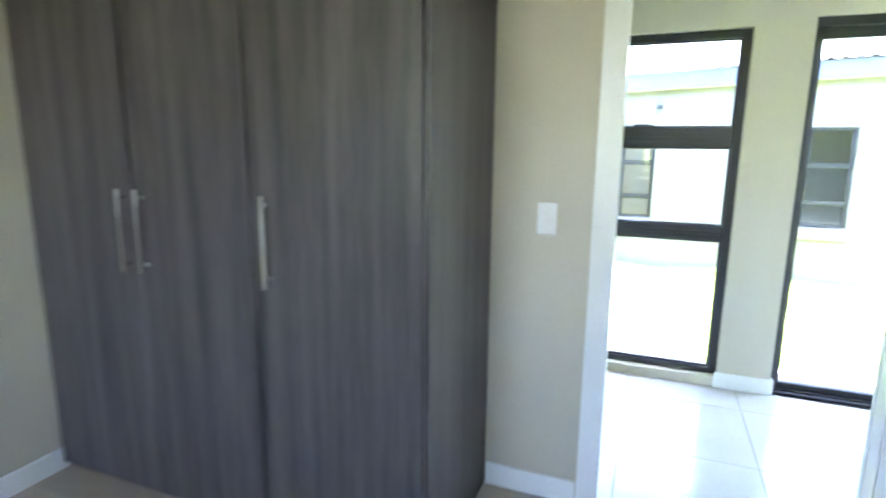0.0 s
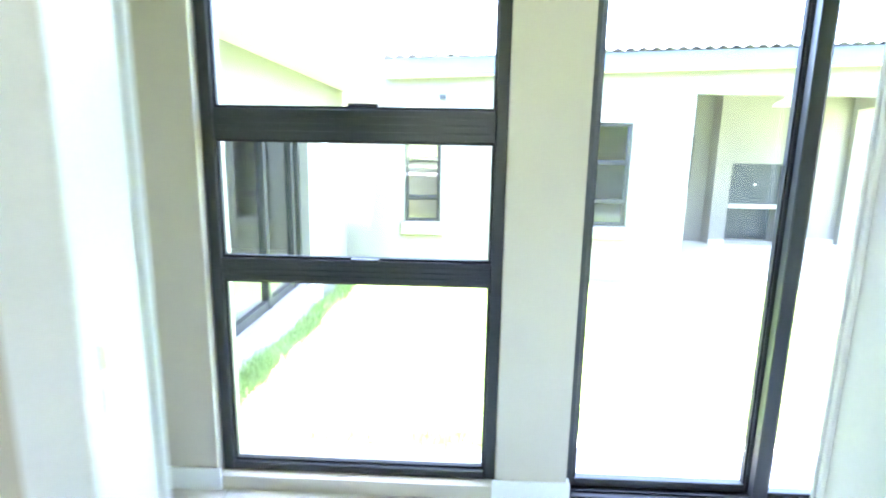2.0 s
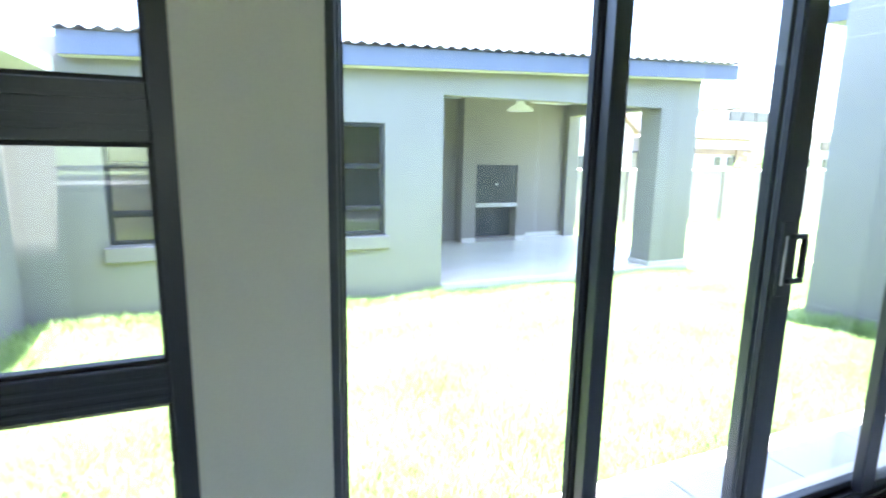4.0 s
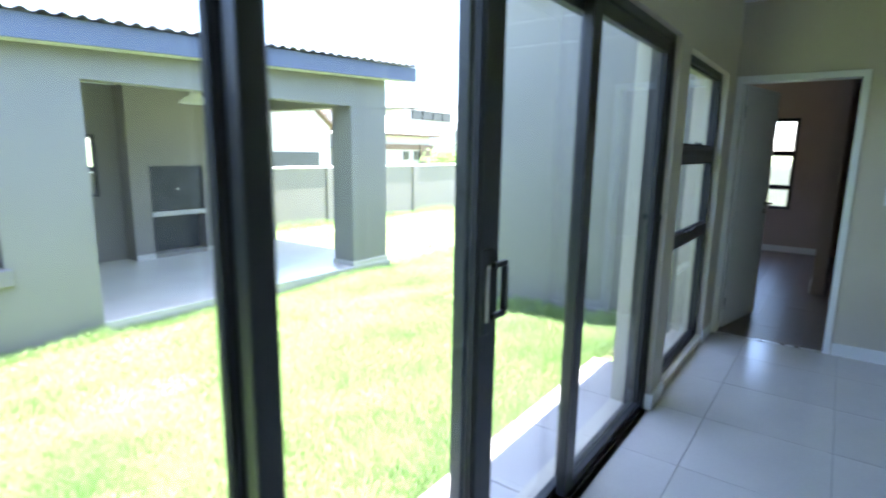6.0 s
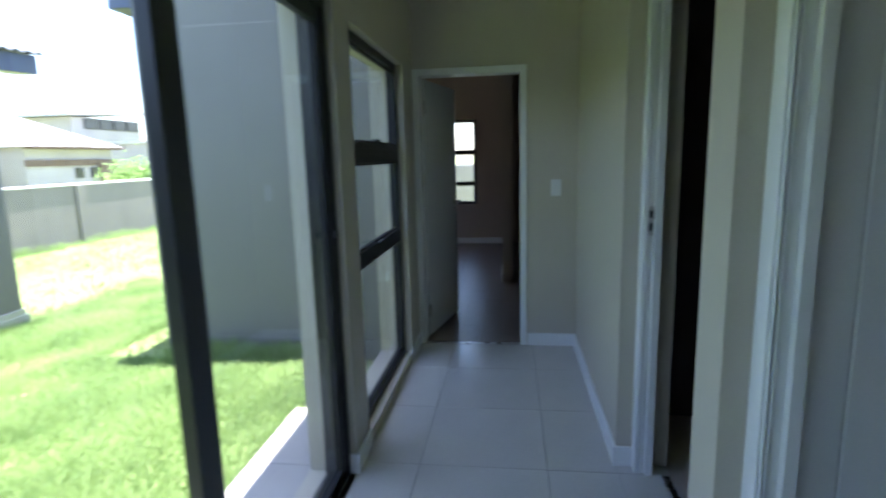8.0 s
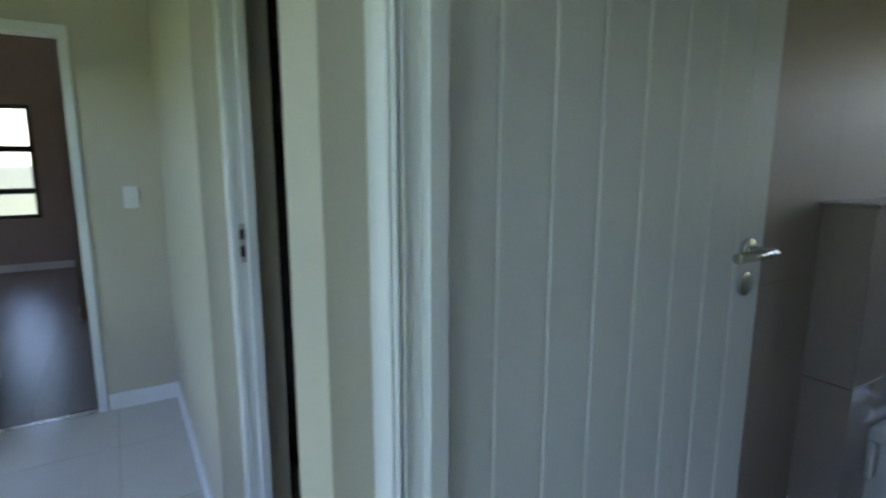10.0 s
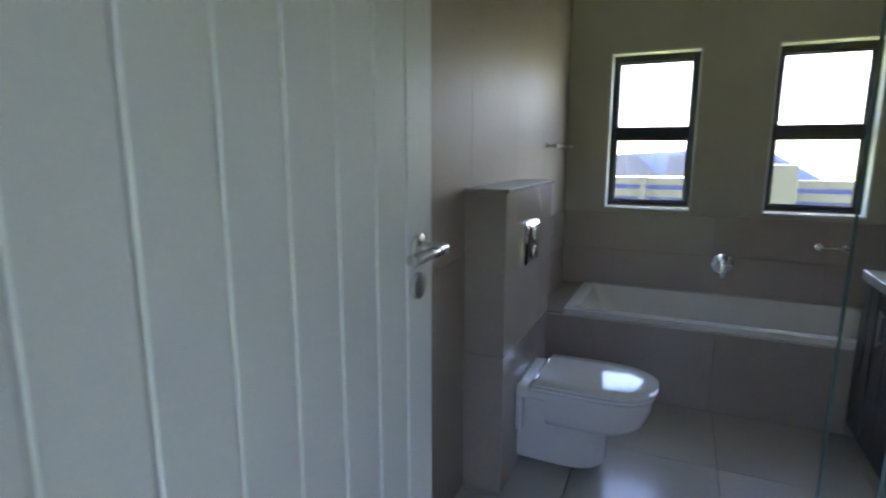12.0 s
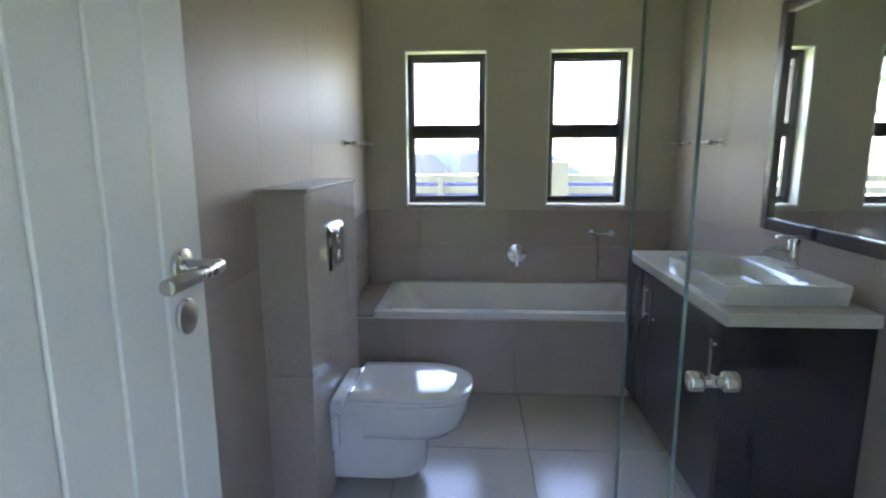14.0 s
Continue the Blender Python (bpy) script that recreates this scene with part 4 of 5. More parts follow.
def lawn(name, areas, seed, label):
    """Many bent grass blades over areas (x0, x1, y0, y1, count, height)."""
    rng = np.random.default_rng(seed)
    V, F = [], []
    base = 0
    for x0, x1, y0, y1, n, h in areas:
        x = rng.uniform(x0, x1, n)
        y = rng.uniform(y0, y1, n)
        clump = 0.5 + 0.5 * np.sin(x * 2.3 + 1.7 * np.sin(y * 1.9)) * np.sin(y * 2.7 + 1.3 * np.sin(x * 1.4))
        hh = h * (0.55 + 0.6 * clump) * rng.uniform(0.6, 1.3, n)
        a = rng.uniform(0, 2 * np.pi, n)
        w = rng.uniform(0.0018, 0.0042, n) * (1 + 0.5 * (h > 0.15))
        lean = rng.uniform(0.1, 0.8, n) * hh
        z = gz(x, y)
        dx, dy = np.cos(a), np.sin(a)
        p = np.zeros((n, 5, 3))
        for k, (sw, s, up) in enumerate(((-1, 0, 0), (1, 0, 0), (1, 0.35, 0.6), (-1, 0.35, 0.6), (0, 1, 1))):
            ww = w * (0.75 if s else 1)
            p[:, k, 0] = x - dy * ww * sw + dx * lean * s
            p[:, k, 1] = y + dx * ww * sw + dy * lean * s
            p[:, k, 2] = z - 0.01 + hh * up
        V.append(p.reshape(-1, 3))
        i = base + 5 * np.arange(n)
        F += np.stack([i, i + 1, i + 2, i + 3], -1).tolist() + np.stack([i + 3, i + 2, i + 4], -1).tolist()
        base += 5 * n
    me = bpy.data.meshes.new(name)
    me.from_pydata(np.concatenate(V).tolist(), [], F)
    me.materials.append(M_GRASS)
    return tagged(new(name, me), label, "grass", kind="stuff")


lawn("lawn_grass", [(-1.5, 5.7, 0.62, 3.0, 150000, 0.095), (-1.5, 9.0, 3.0, 5.06, 95000, 0.10), (5.6, 9.5, 2.4, 5.4, 16000, 0.10),
                    (7.1, 18.0, 5.0, 9.9, 34000, 0.11), (-1.56, -1.25, 0.7, 5.05, 5000, 0.17), (-1.5, 2.8, 4.88, 5.09, 5200, 0.18), (2.8, 7.1, 4.92, 5.06, 3600, 0.14),
                    (5.45, 5.72, 0.65, 2.3, 1900, 0.20), (8.0, 18.0, 9.7, 9.95, 1500, 0.22)], 3, "bright green unmown lawn grass in sunlight")

# paving strip outside the sliding door
for i in range(7):
    x = 0.20 + i * 0.605
    tagged(part("paving_slab", bm_box(x, x + 0.60, 0.235, 0.60, -0.14, -0.045, 0.004), M_CONC), "pale grey concrete paving slab outside the sliding door", "paving slab", "paving slabs", kind="structure")

# left wing with glazed doors
wl = setting("wall_left_wing", wall_bm("y", 0.23, 5.107, -1.86, -1.63, -0.6, 2.3, [(0.45, 3.42, -0.02, 1.62)]), M_EXT, "grey-beige plastered wall of the other wing", "wall")
# the room's dimness is put into darker wall and floor colours
setting("wall_left_back", wall_bm("y", -1.2, 5.107, -4.6, -4.48, -0.4, 2.3), M_EXT_SHADE, "plain wall at the back of the glazed room", "wall")
setting("wall_left_side", wall_bm("x", -4.5, -1.86, 0.11, 0.23, -0.4, 2.3), M_EXT_SHADE, "plain side wall of the glazed room", "wall")
# unseen end wall, added to keep the sun out
setting("wall_left_end", wall_bm("x", -4.5, -1.86, 5.107, 5.23, -0.4, 2.3), M_EXT_SHADE, "plain unseen end wall added to keep sun out of the glazed room", "wall")
setting("floor_left_room", bm_box(-4.5, -1.65, 0.23, 5.107, -0.4, -0.03), M_VINYL_B, "beige vinyl floor of the glazed room, darker for its dimness", "floor")
setting("ceiling_left_room", bm_box(-4.6, -1.63, 0.2, 5.107, 2.3, 2.36), M_CEIL, "white ceiling of the glazed room", "ceiling")
t = thing("glazed_doors", (-1.73, 2.0, -0.02), "charcoal aluminium glazed doors onto the lawn", "glazed door", kind="structure")
for y in (0.45, 1.70, 2.44, 3.15, 3.36):
    part("stile", bm_box(-1.78, -1.71, y, y + 0.06, -0.02, 1.62, 0.003), M_ALU, t)
part("bottom_rail", bm_box(-1.77, -1.72, 0.51, 3.36, -0.02, 0.06, 0.003), M_ALU, t)
part("top_rail", bm_box(-1.77, -1.72, 0.51, 3.36, 1.56, 1.62, 0.003), M_ALU, t)
for a, b in ((0.51, 1.70), (1.76, 2.44), (2.50, 3.15), (3.21, 3.36)):
    g = part("pane", bm_box(-1.748, -1.742, a, b, 0.06, 1.56), M_GLASS, t)
    g.visible_shadow = False
setting("wing_kerb", bm_box(-1.63, -1.56, 0.3, 3.6, -0.4, -0.03, 0.004), M_CONC, "pale concrete sill under the glazed doors", "kerb")
setting("left_soffit", bm_box(-1.63, -1.165, 0.30, 5.0, 2.05, 2.075), M_SOFFIT, "white soffit board under the wing's eave", "soffit")
setting("left_fascia", bm_box(-1.165, -1.14, 0.30, 5.0, 2.045, 2.19, 0.002), M_SOFFIT, "pale fascia board of the wing's eave", "fascia")
setting("left_eave_sheet", bm_box(-1.70, -1.166, 0.30, 5.0, 2.165, 2.18), M_ROOF, "grey sheet on top of the wing eave", "roof")
setting("left_roof", bm_box(-4.6, -1.70, 0.30, 5.1, 2.38, 2.44), M_ROOF, "grey sheet roof of the left wing", "roof")
t = thing("wall_light", (-1.63, 3.93, 1.36), "round white bulkhead wall light on the plaster", "wall light")
part("base", bm_cyl(0.11, 0.03, (-1.615, 3.93, 1.36), "x", 32, bevel=0.005), M_PLASTIC, t, smooth=True)
part("shade", bm_cyl(0.10, 0.05, (-1.575, 3.93, 1.36), "x", 32, r2=0.07, bevel=0.012), M_PORC, t, "opal white dome", True)
for y in (1.25, 1.55):
    t = thing("wall_socket", (-4.48, y, 0.3), "white plastic wall socket in the glazed room", "wall socket", "wall sockets")
    part("plate", bm_box(-4.48, -4.47, y - 0.06, y + 0.06, 0.26, 0.34, 0.003), M_PLASTIC, t)
    part("switch", bm_box(-4.47, -4.466, y - 0.015, y + 0.015, 0.28, 0.31, 0.001), M_PLASTIC, t)

# facade across the lawn, with two windows and the covered patio
FYW = 5.107
fac = setting("wall_facade", wall_bm("x", -1.86, 2.81, FYW, FYW + 0.23, -0.7, 2.40, [(-0.845, -0.375, 0.40, 1.72), (1.508, 2.06, 0.385, 1.72)]), M_EXT, "grey-beige plastered facade across the lawn", "wall")
for a, b, nm in ((-0.845, -0.375, "window_7"), (1.508, 2.06, "window_8")):
    alu_window(nm, "x", a, b, FYW + 0.07, 0.40, 1.72, [(0.69, 0.74), (1.19, 1.24)], "charcoal aluminium window in the courtyard facade", -1, fr=0.04)
    setting("outer_sill", bm_box(a - 0.05, b + 0.05, FYW - 0.05, FYW + 0.04, 0.225, 0.383, 0.01), M_EXT, "projecting plastered window sill", "sill")
    setting("room_backing", bm_box(a - 0.4, b + 0.5, FYW + 1.6, FYW + 1.7, -0.4, 2.4), M_WALL, "plain wall inside the room behind the window", "wall")
# patio walls use the shaded plaster copy, shade put into their colour
setting("facade_room_side", wall_bm("y", FYW + 0.23, FYW + 2.97, 2.61, 2.81, -0.6, 2.42), M_EXT_SHADE, "plastered side wall of the covered patio, toned darker for shade", "wall")
setting("patio_floor", bm_box(2.81, 7.1, FYW - 0.03, 8.40, -0.7, -0.29, 0.006), M_TILE, "pale tiled patio floor", "floor")
setting("patio_wall", wall_bm("x", 2.81, 6.82, 8.2, 8.40, -0.7, 2.42, [(3.45, 4.09, 0.71, 1.63)]), M_EXT_SHADE, "plastered back wall of the covered patio, toned darker for shade", "wall")
setting("patio_pier", bm_box(6.82, 7.10, 8.08, 8.45, -0.7, 2.42, 0.004), M_EXT, "plastered pier at the end of the patio wall", "pier")
setting("patio_column", bm_box(6.30, 7.04, FYW, FYW + 0.42, -0.7, 2.09, 0.004), M_EXT, "square plastered patio column", "column")
setting("patio_beam", bm_box(2.81, 7.04, FYW, FYW + 0.23, 2.09, 2.56), M_EXT, "plastered beam over the patio opening", "beam")
setting("patio_side_beam", bm_box(6.75, 7.04, FYW + 0.23, 8.08, 2.13, 2.42), M_EXT, "plastered beam at the patio's side", "beam")
alu_window("window_10", "x", 3.45, 4.09, 8.27, 0.71, 1.63, [(1.10, 1.15)], "charcoal aluminium window in the patio back wall", -1, fr=0.04)
setting("patio_ceiling", bm_box(2.81, 7.04, FYW + 0.23, 8.2, 2.36, 2.42), M_CEIL, "white patio ceiling", "ceiling")
setting("patio_skirting", bm_box(5.77, 6.82, 8.185, 8.1995, -0.29, -0.20), M_TILE, "pale tile skirting on the patio wall", "skirting")
setting("patio_base", bm_box(6.28, 7.06, FYW - 0.02, FYW + 0.44, -0.6, -0.22, 0.004), M_TILE, "pale tile skirting round the column", "skirting")


def braai():
    t = thing("fireplace", (5.1, 8.0, -0.29), "built-in outdoor fireplace with a dark steel door", "fireplace")
    y, x0, x1 = 7.88, 4.67, 5.545
    # breast in the shaded plaster copy, like the patio walls
    part("breast", wall_bm("x", 4.385, 5.77, y, 8.199, -0.29, 2.36, [(x0, x1, -0.22, 1.17)]), M_EXT_SHADE, t)
    part("firebox", bm_box(x0 + 0.002, x1 - 0.002, y + 0.03, y + 0.05, 0.45, 1.168), M_DARKPANEL, t, "dark steel fireplace door")
    part("knob", bm_cyl(0.02, 0.03, (5.11, y + 0.015, 0.80), "y", 14), M_STEEL, t, "small bright knob")
    part("shelf", bm_box(x0 + 0.002, x1 - 0.002, y - 0.03, y + 0.26, 0.375, 0.448, 0.004), M_CONC, t, "pale concrete shelf")
    part("back", bm_box(x0 + 0.002, x1 - 0.002, y + 0.24, y + 0.26, -0.22, 0.373), M_DARKPANEL, t, "dark wood store recess")
    for a, b in ((4.385, x0), (x1, 5.77)):
        part("skirting", bm_box(a, b, y - 0.012, y - 0.0005, -0.29, -0.20, 0.002), M_TILE, t, "pale tile skirting")
    return t


braai()
t = thing("pendant_lamp", (4.75, 6.55, 2.36), "white enamel pendant lamp hanging under the patio ceiling", "pendant lamp")
part("cord", bm_cyl(0.012, 0.12, (4.75, 6.55, 2.30), "z", 10), M_PLASTIC, t)
part("shade", bm_loft([[(4.75 + r * math.cos(a), 6.55 + r * math.sin(a), z) for a in np.linspace(0, 2 * math.pi, 28, endpoint=False)] for r, z in ((0.21, 2.06), (0.20, 2.085), (0.15, 2.13), (0.07, 2.17), (0.045, 2.25))]), M_PLASTIC, t, "white enamel dome", True)
t = thing("wall_light", (-0.36, FYW, 1.98), "small dark wall light under the roof", "wall light")
part("body", bm_box(-0.40, -0.32, FYW - 0.06, FYW - 0.0005, 1.97, 2.03, 0.006), M_DARKPANEL, t)

# facade roof: fascia and corrugated sheet edge
def slope(bm):
    """The facade roof rises a little along x."""
    for v in bm.verts:
        v.co.z += 0.038 * (v.co.x - 2.0)
    return bm


setting("roof_fascia", slope(bm_box(-1.08, 7.51, 4.87, 4.90, 2.33, 2.54, 0.003)), M_FASCIA, "blue-grey fascia board along the facade roof", "fascia")
setting("roof_soffit", slope(bm_box(-1.08, 7.51, 4.905, FYW - 0.002, 2.33, 2.35)), M_SOFFIT, "white soffit under the facade roof", "soffit")
rows_y = (4.80, 8.9)
xs = np.arange(-1.12, 7.56, 0.019)
wave = 0.018 * np.sin(xs * 2 * math.pi / 0.152)
bm = bmesh.new()
a = [[bm.verts.new((x, y, 2.562 + w + (0.0 if y < 5 else 0.42))) for x, w in zip(xs, wave)] for y in rows_y]
for i in range(len(xs) - 1):
    bm.faces.new((a[0][i], a[0][i + 1], a[1][i + 1], a[1][i]))
ob = setting("roof_sheet", slope(bm), M_ROOF, "corrugated grey roof sheeting over the facade", "roof")
ob.modifiers.new("thickness", "SOLIDIFY").thickness = 0.004
setting("facade_back", wall_bm("x", -1.86, 2.81, 8.2, 8.40, -0.7, 2.42), M_EXT, "plain rear wall of the far building", "wall")
setting("facade_left", wall_bm("y", FYW + 0.23, 8.2, -1.86, -1.63, -0.7, 2.42), M_EXT, "plain side wall of the far building", "wall")

# boundary wall with pilasters
BWY = 10.0
# shade on the wall's near side is put into its colour
bw = setting("boundary_wall", bm_box(-6, 30, BWY, BWY + 0.15, -0.8, 0.98, 0.004), M_EXT_SHADE, "plastered boundary wall behind the lawn", "boundary wall")
part("coping", bm_box(-6, 30, BWY - 0.03, BWY + 0.18, 0.98, 1.03, 0.006), M_CEIL, bw, "pale coping")
for x in (6.7, 10.1, 13.6, 17.1, 20.6):
    part("pilaster", bm_box(x, x + 0.30, BWY - 0.06, BWY - 0.001, -0.8, 0.98, 0.004), M_EXT_SHADE, bw)
bw2 = setting("boundary_wall_east", bm_box(30, 30.15, -12, 10.15, -0.8, 1.03, 0.004), M_EXT, "plastered boundary wall at the plot's side", "boundary wall")
bw3 = setting("boundary_wall_side", bm_box(13.6, 13.75, -8, 2.4, -0.8, 1.25, 0.004), M_LILAC, "pale boundary wall outside the far bedroom window", "boundary wall")


# neighbouring houses
def gable_house(x0, x1, y0, y1, z0, eave, ridge, label, roofmat, wins, garage=None):
    t = thing("house", ((x0 + x1) / 2, (y0 + y1) / 2, z0), label, "house", "neighbouring houses")
    xm = (x0 + x1) / 2
    ring = [(x0, z0), (x1, z0), (x1, eave), (xm, ridge), (x0, eave)]
    part("wall", bm_loft([[(x, y0, z) for x, z in ring], [(x, y1, z) for x, z in ring]]), M_LILAC, t)
    for s, xa in ((-1, x0), (1, x1)):
        k = (ridge - eave) / (xm - x0)
        ov = 0.4
        pts = [(xa + s * ov, eave - k * ov + 0.06), (xm, ridge + 0.06), (xm, ridge + 0.28), (xa + s * ov, eave - k * ov + 0.28)]
        part("roof", bm_loft([[(x, y0 - 0.35, z) for x, z in pts], [(x, y1 + 0.35, z) for x, z in pts]]), roofmat, t, "dark edged pitched roof")
    for x, z, w, h in wins:
        wd = part("window", bm_box(x, x + w, y0 - 0.03, y0 + 0.05, z, z + h, 0.01), M_ALU, t)
        part("pane", bm_box(x + 0.08, x + w - 0.08, y0 - 0.04, y0 - 0.031, z + 0.08, z + h - 0.08), M_CARGLASS, wd)
    if garage:
        a, b, h = garage
        part("garage_door", bm_box(a, b, y0 - 0.05, y0 + 0.02, z0, h, 0.02), M_DARKPANEL, t, "dark garage door")
    return t


gable_house(21.5, 28.2, 30.0, 42.0, -0.5, 3.05, 5.65, "pale rendered house with a steep gabled roof", M_BROWN, [(24.72, 3.95, 0.3, 0.75)], (22.9, 27.1, 1.22))
far = gable_house(30.5, 36.9, 35.0, 46.0, -0.5, 3.0, 5.35, "pale house behind with a brown-edged gable", M_BROWN, [])
part("canopy", bm_box(32.0, 35.4, 33.6, 34.98, 1.5, 1.68, 0.02), M_DARKPANEL, far, "dark flat carport canopy")
for x in (32.2, 35.1):
    part("canopy_post", bm_box(x, x + 0.12, 33.7, 33.82, -0.5, 1.5, 0.01), M_DARKPANEL, far)
t = thing("house", (37.5, 34, -0.5), "long pale house with a light hipped roof and brick band", "house", "neighbouring houses")
part("wall", bm_box(32.6, 40.2, 30.0, 38.0, -0.5, 2.75), M_LILAC, t)
part("brick_band", bm_box(32.5, 40.3, 29.85, 29.99, 1.5, 1.92), M_BROWN, t, "brown face-brick band")
part("brick_panel", bm_box(38.6, 40.4, 29.75, 29.84, 0.2, 1.9), M_BROWN, t, "brown face-brick wall panel")
ring = [(32.2, 29.2), (40.6, 29.2), (40.6, 38.8), (32.2, 38.8)]
top = [(36.0, 33.9), (36.4, 33.9), (36.4, 34.1), (36.0, 34.1)]
part("roof", bm_loft([[(x, y, 2.78) for x, y in ring], [(x, y, 5.0) for x, y in top]]), M_PALEROOF, t, "light hipped roof")
part("eave", bm_box(32.2, 40.6, 29.1, 29.25, 2.66, 2.80), M_BROWN, t, "dark eave line")
for k in range(14):
    part("rafter_end", bm_box(32.5 + 0.6 * k, 32.58 + 0.6 * k, 29.25, 29.9, 2.62, 2.74), M_BROWN, t)
for x in (36.5, 37.9):
    w = part("window", bm_box(x, x + 0.7, 29.90, 29.98, 0.62, 1.34, 0.01), M_ALU, t)
    part("pane", bm_box(x + 0.08, x + 0.62, 29.88, 29.899, 0.70, 1.26), M_CARGLASS, w)
t = thing("house", (55, 46, -0.5), "flat-roofed double-storey house with a window band", "house", "neighbouring houses")
part("wall", bm_box(50.5, 60.4, 42.0, 50.0, -0.5, 6.3), M_LILAC, t)
part("roof", bm_loft([[(49.4, y, 6.30) for y in (41.2, 50.8)] + [(49.4, y, 6.5) for y in (50.8, 41.2)], [(61.0, y, 7.1) for y in (41.2, 50.8)] + [(61.0, y, 7.35) for y in (50.8, 41.2)]]), M_PALEROOF, t, "thin sloping roof slab")
for k in range(4):
    a = 52.0 + 2.05 * k
    w = part("window", bm_box(a, a + 1.9, 41.9, 41.98, 5.15, 6.2, 0.01), M_ALU, t)
    part("pane", bm_box(a + 0.1, a + 1.8, 41.86, 41.899, 5.25, 6.1), M_CARGLASS, w)
for a in (53.0, 57.0):
    w = part("window", bm_box(a, a + 1.4, 41.9, 41.98, 2.2, 3.6, 0.01), M_ALU, t)
    part("pane", bm_box(a + 0.1, a + 1.3, 41.86, 41.899, 2.3, 3.5), M_CARGLASS, w)
t = thing("house", (49, 34, -0.5), "white modern house with dark windows", "house", "neighbouring houses")
part("wall", bm_box(45.8, 54.0, 31.0, 38.0, -0.5, 3.3), M_LILAC, t)
part("roof", bm_box(45.5, 54.4, 30.6, 38.4, 3.3, 3.48), M_PALEROOF, t)
for a, lo in ((47.9, 2.0), (50.6, 2.0), (48.3, 0.5), (51.2, 0.5)):
    w = part("window", bm_box(a, a + 1.3, 30.9, 30.98, lo, lo + 0.8, 0.01), M_ALU, t)
    part("pane", bm_box(a + 0.1, a + 1.2, 30.86, 30.899, lo + 0.1, lo + 0.7), M_CARGLASS, w)


# ---- street side ----
def slat_fence():
    y = -8.2
    t = thing("fence", (2.0, y, 0.05), "pale slatted boundary fence along the street", "fence")
    for x in (-2.6, -0.3, 2.66, 5.6, 8.2):
        part("post", bm_box(x, x + 0.06, y, y + 0.06, 0.0, 1.12, 0.005), M_FENCE, t)
    for z in (0.15, 0.295, 0.44, 0.585, 0.73, 0.875, 1.02):
        part("slat", bm_box(-2.6, 8.3, y - 0.022, y - 0.001, z, z + 0.088, 0.004), M_FENCE, t)
    part("pillar", bm_box(1.15, 1.43, y + 0.07, y + 0.30, 0.0, 1.28, 0.006), M_FENCE, t)
    return t


slat_fence()
setting("street", bm_box(-60, 60, -24, -9.2, -0.2, 0.07), M_ROAD, "pale paved street beyond the fence", "road")


def car(at, label):
    """A parked hatchback along x."""
    t = thing("car", at, label, "car")
    low = [(-2.0, 0.30), (-2.02, 0.72), (-1.8, 0.88), (-1.25, 0.94), (-0.6, 0.97), (0.5, 0.99), (1.4, 0.98), (1.93, 0.95), (2.0, 0.62), (1.98, 0.30)]
    x, y, z = at
    b = bm_loft([[(x + px, y + s * 0.84, z + pz) for px, pz in low] for s in (-1, 1)])
    bmesh.ops.bevel(b, geom=b.edges[:], offset=0.05, segments=2, affect="EDGES", profile=0.5)
    part("body", b, M_CARWHITE, t, "white lower body", True)
    cab = [(-1.28, 0.93), (-0.62, 1.33), (0.55, 1.375), (1.40, 1.32), (1.90, 0.95)]
    b = bm_loft([[(x + px, y + s * (0.80 - 0.16 * (pz - 0.93) / 0.5), z + pz) for px, pz in cab] for s in (-1, 1)])
    bmesh.ops.bevel(b, geom=b.edges[:], offset=0.03, segments=2, affect="EDGES", profile=0.5)
    part("cabin", b, M_CARBLUE, t, "dark blue roof and pillars", True)
    for a, c in ((-0.95, -0.1), (-0.02, 0.75), (0.83, 1.5)):
        for s in (-1, 1):
            part("window", bm_loft([[(x + p, y + s * (0.815 - 0.16 * (q - 0.93) / 0.5), z + q) for p, q in ((a, 1.0), (c, 1.0), (c - 0.04, 1.29), (min(a + 0.34, c - 0.1), 1.29))], [(x + p, y + s * (0.80 - 0.16 * (q - 0.93) / 0.5), z + q) for p, q in ((a, 1.0), (c, 1.0), (c - 0.04, 1.29), (min(a + 0.34, c - 0.1), 1.29))]]), M_CARGLASS, t)
    for s in (-1, 1):
        part("stripe", bm_box(x - 1.9, x + 1.9, y + s * 0.843 - 0.004, y + s * 0.843 + 0.004, z + 0.60, z + 0.86), M_CARBLUE, t, "dark blue side panel")
        for k in range(5):
            part("mark", bm_box(x - 0.9 + k * 0.24, x - 0.76 + k * 0.24, y + s * 0.850 - 0.003, y + s * 0.850 + 0.003, z + 0.67, z + 0.78), M_CARWHITE, t, "pale plain marking bar")
        for wx in (-1.3, 1.25):
            w = part("wheel", bm_cyl(0.31, 0.2, (x + wx, y + s * 0.76, z + 0.31), "y", 28, bevel=0.03), M_RUBBER, t, "tyre", True)
            part("rim", bm_cyl(0.19, 0.02, (x + wx, y + s * 0.865, z + 0.31), "y", 20, bevel=0.005), M_STEEL, w, smooth=True)
    for px in (-2.0, 1.97):
        for s in (-1, 1):
            part("headlight", bm_box(x + px - 0.04, x + px + 0.04, y + s * 0.62 - 0.14, y + s * 0.62 + 0.14, z + 0.66, z + 0.80, 0.02), M_CHROME, t)
    return t


car((1.75, -10.64, 0.072), "parked white and dark blue hatchback in the street")


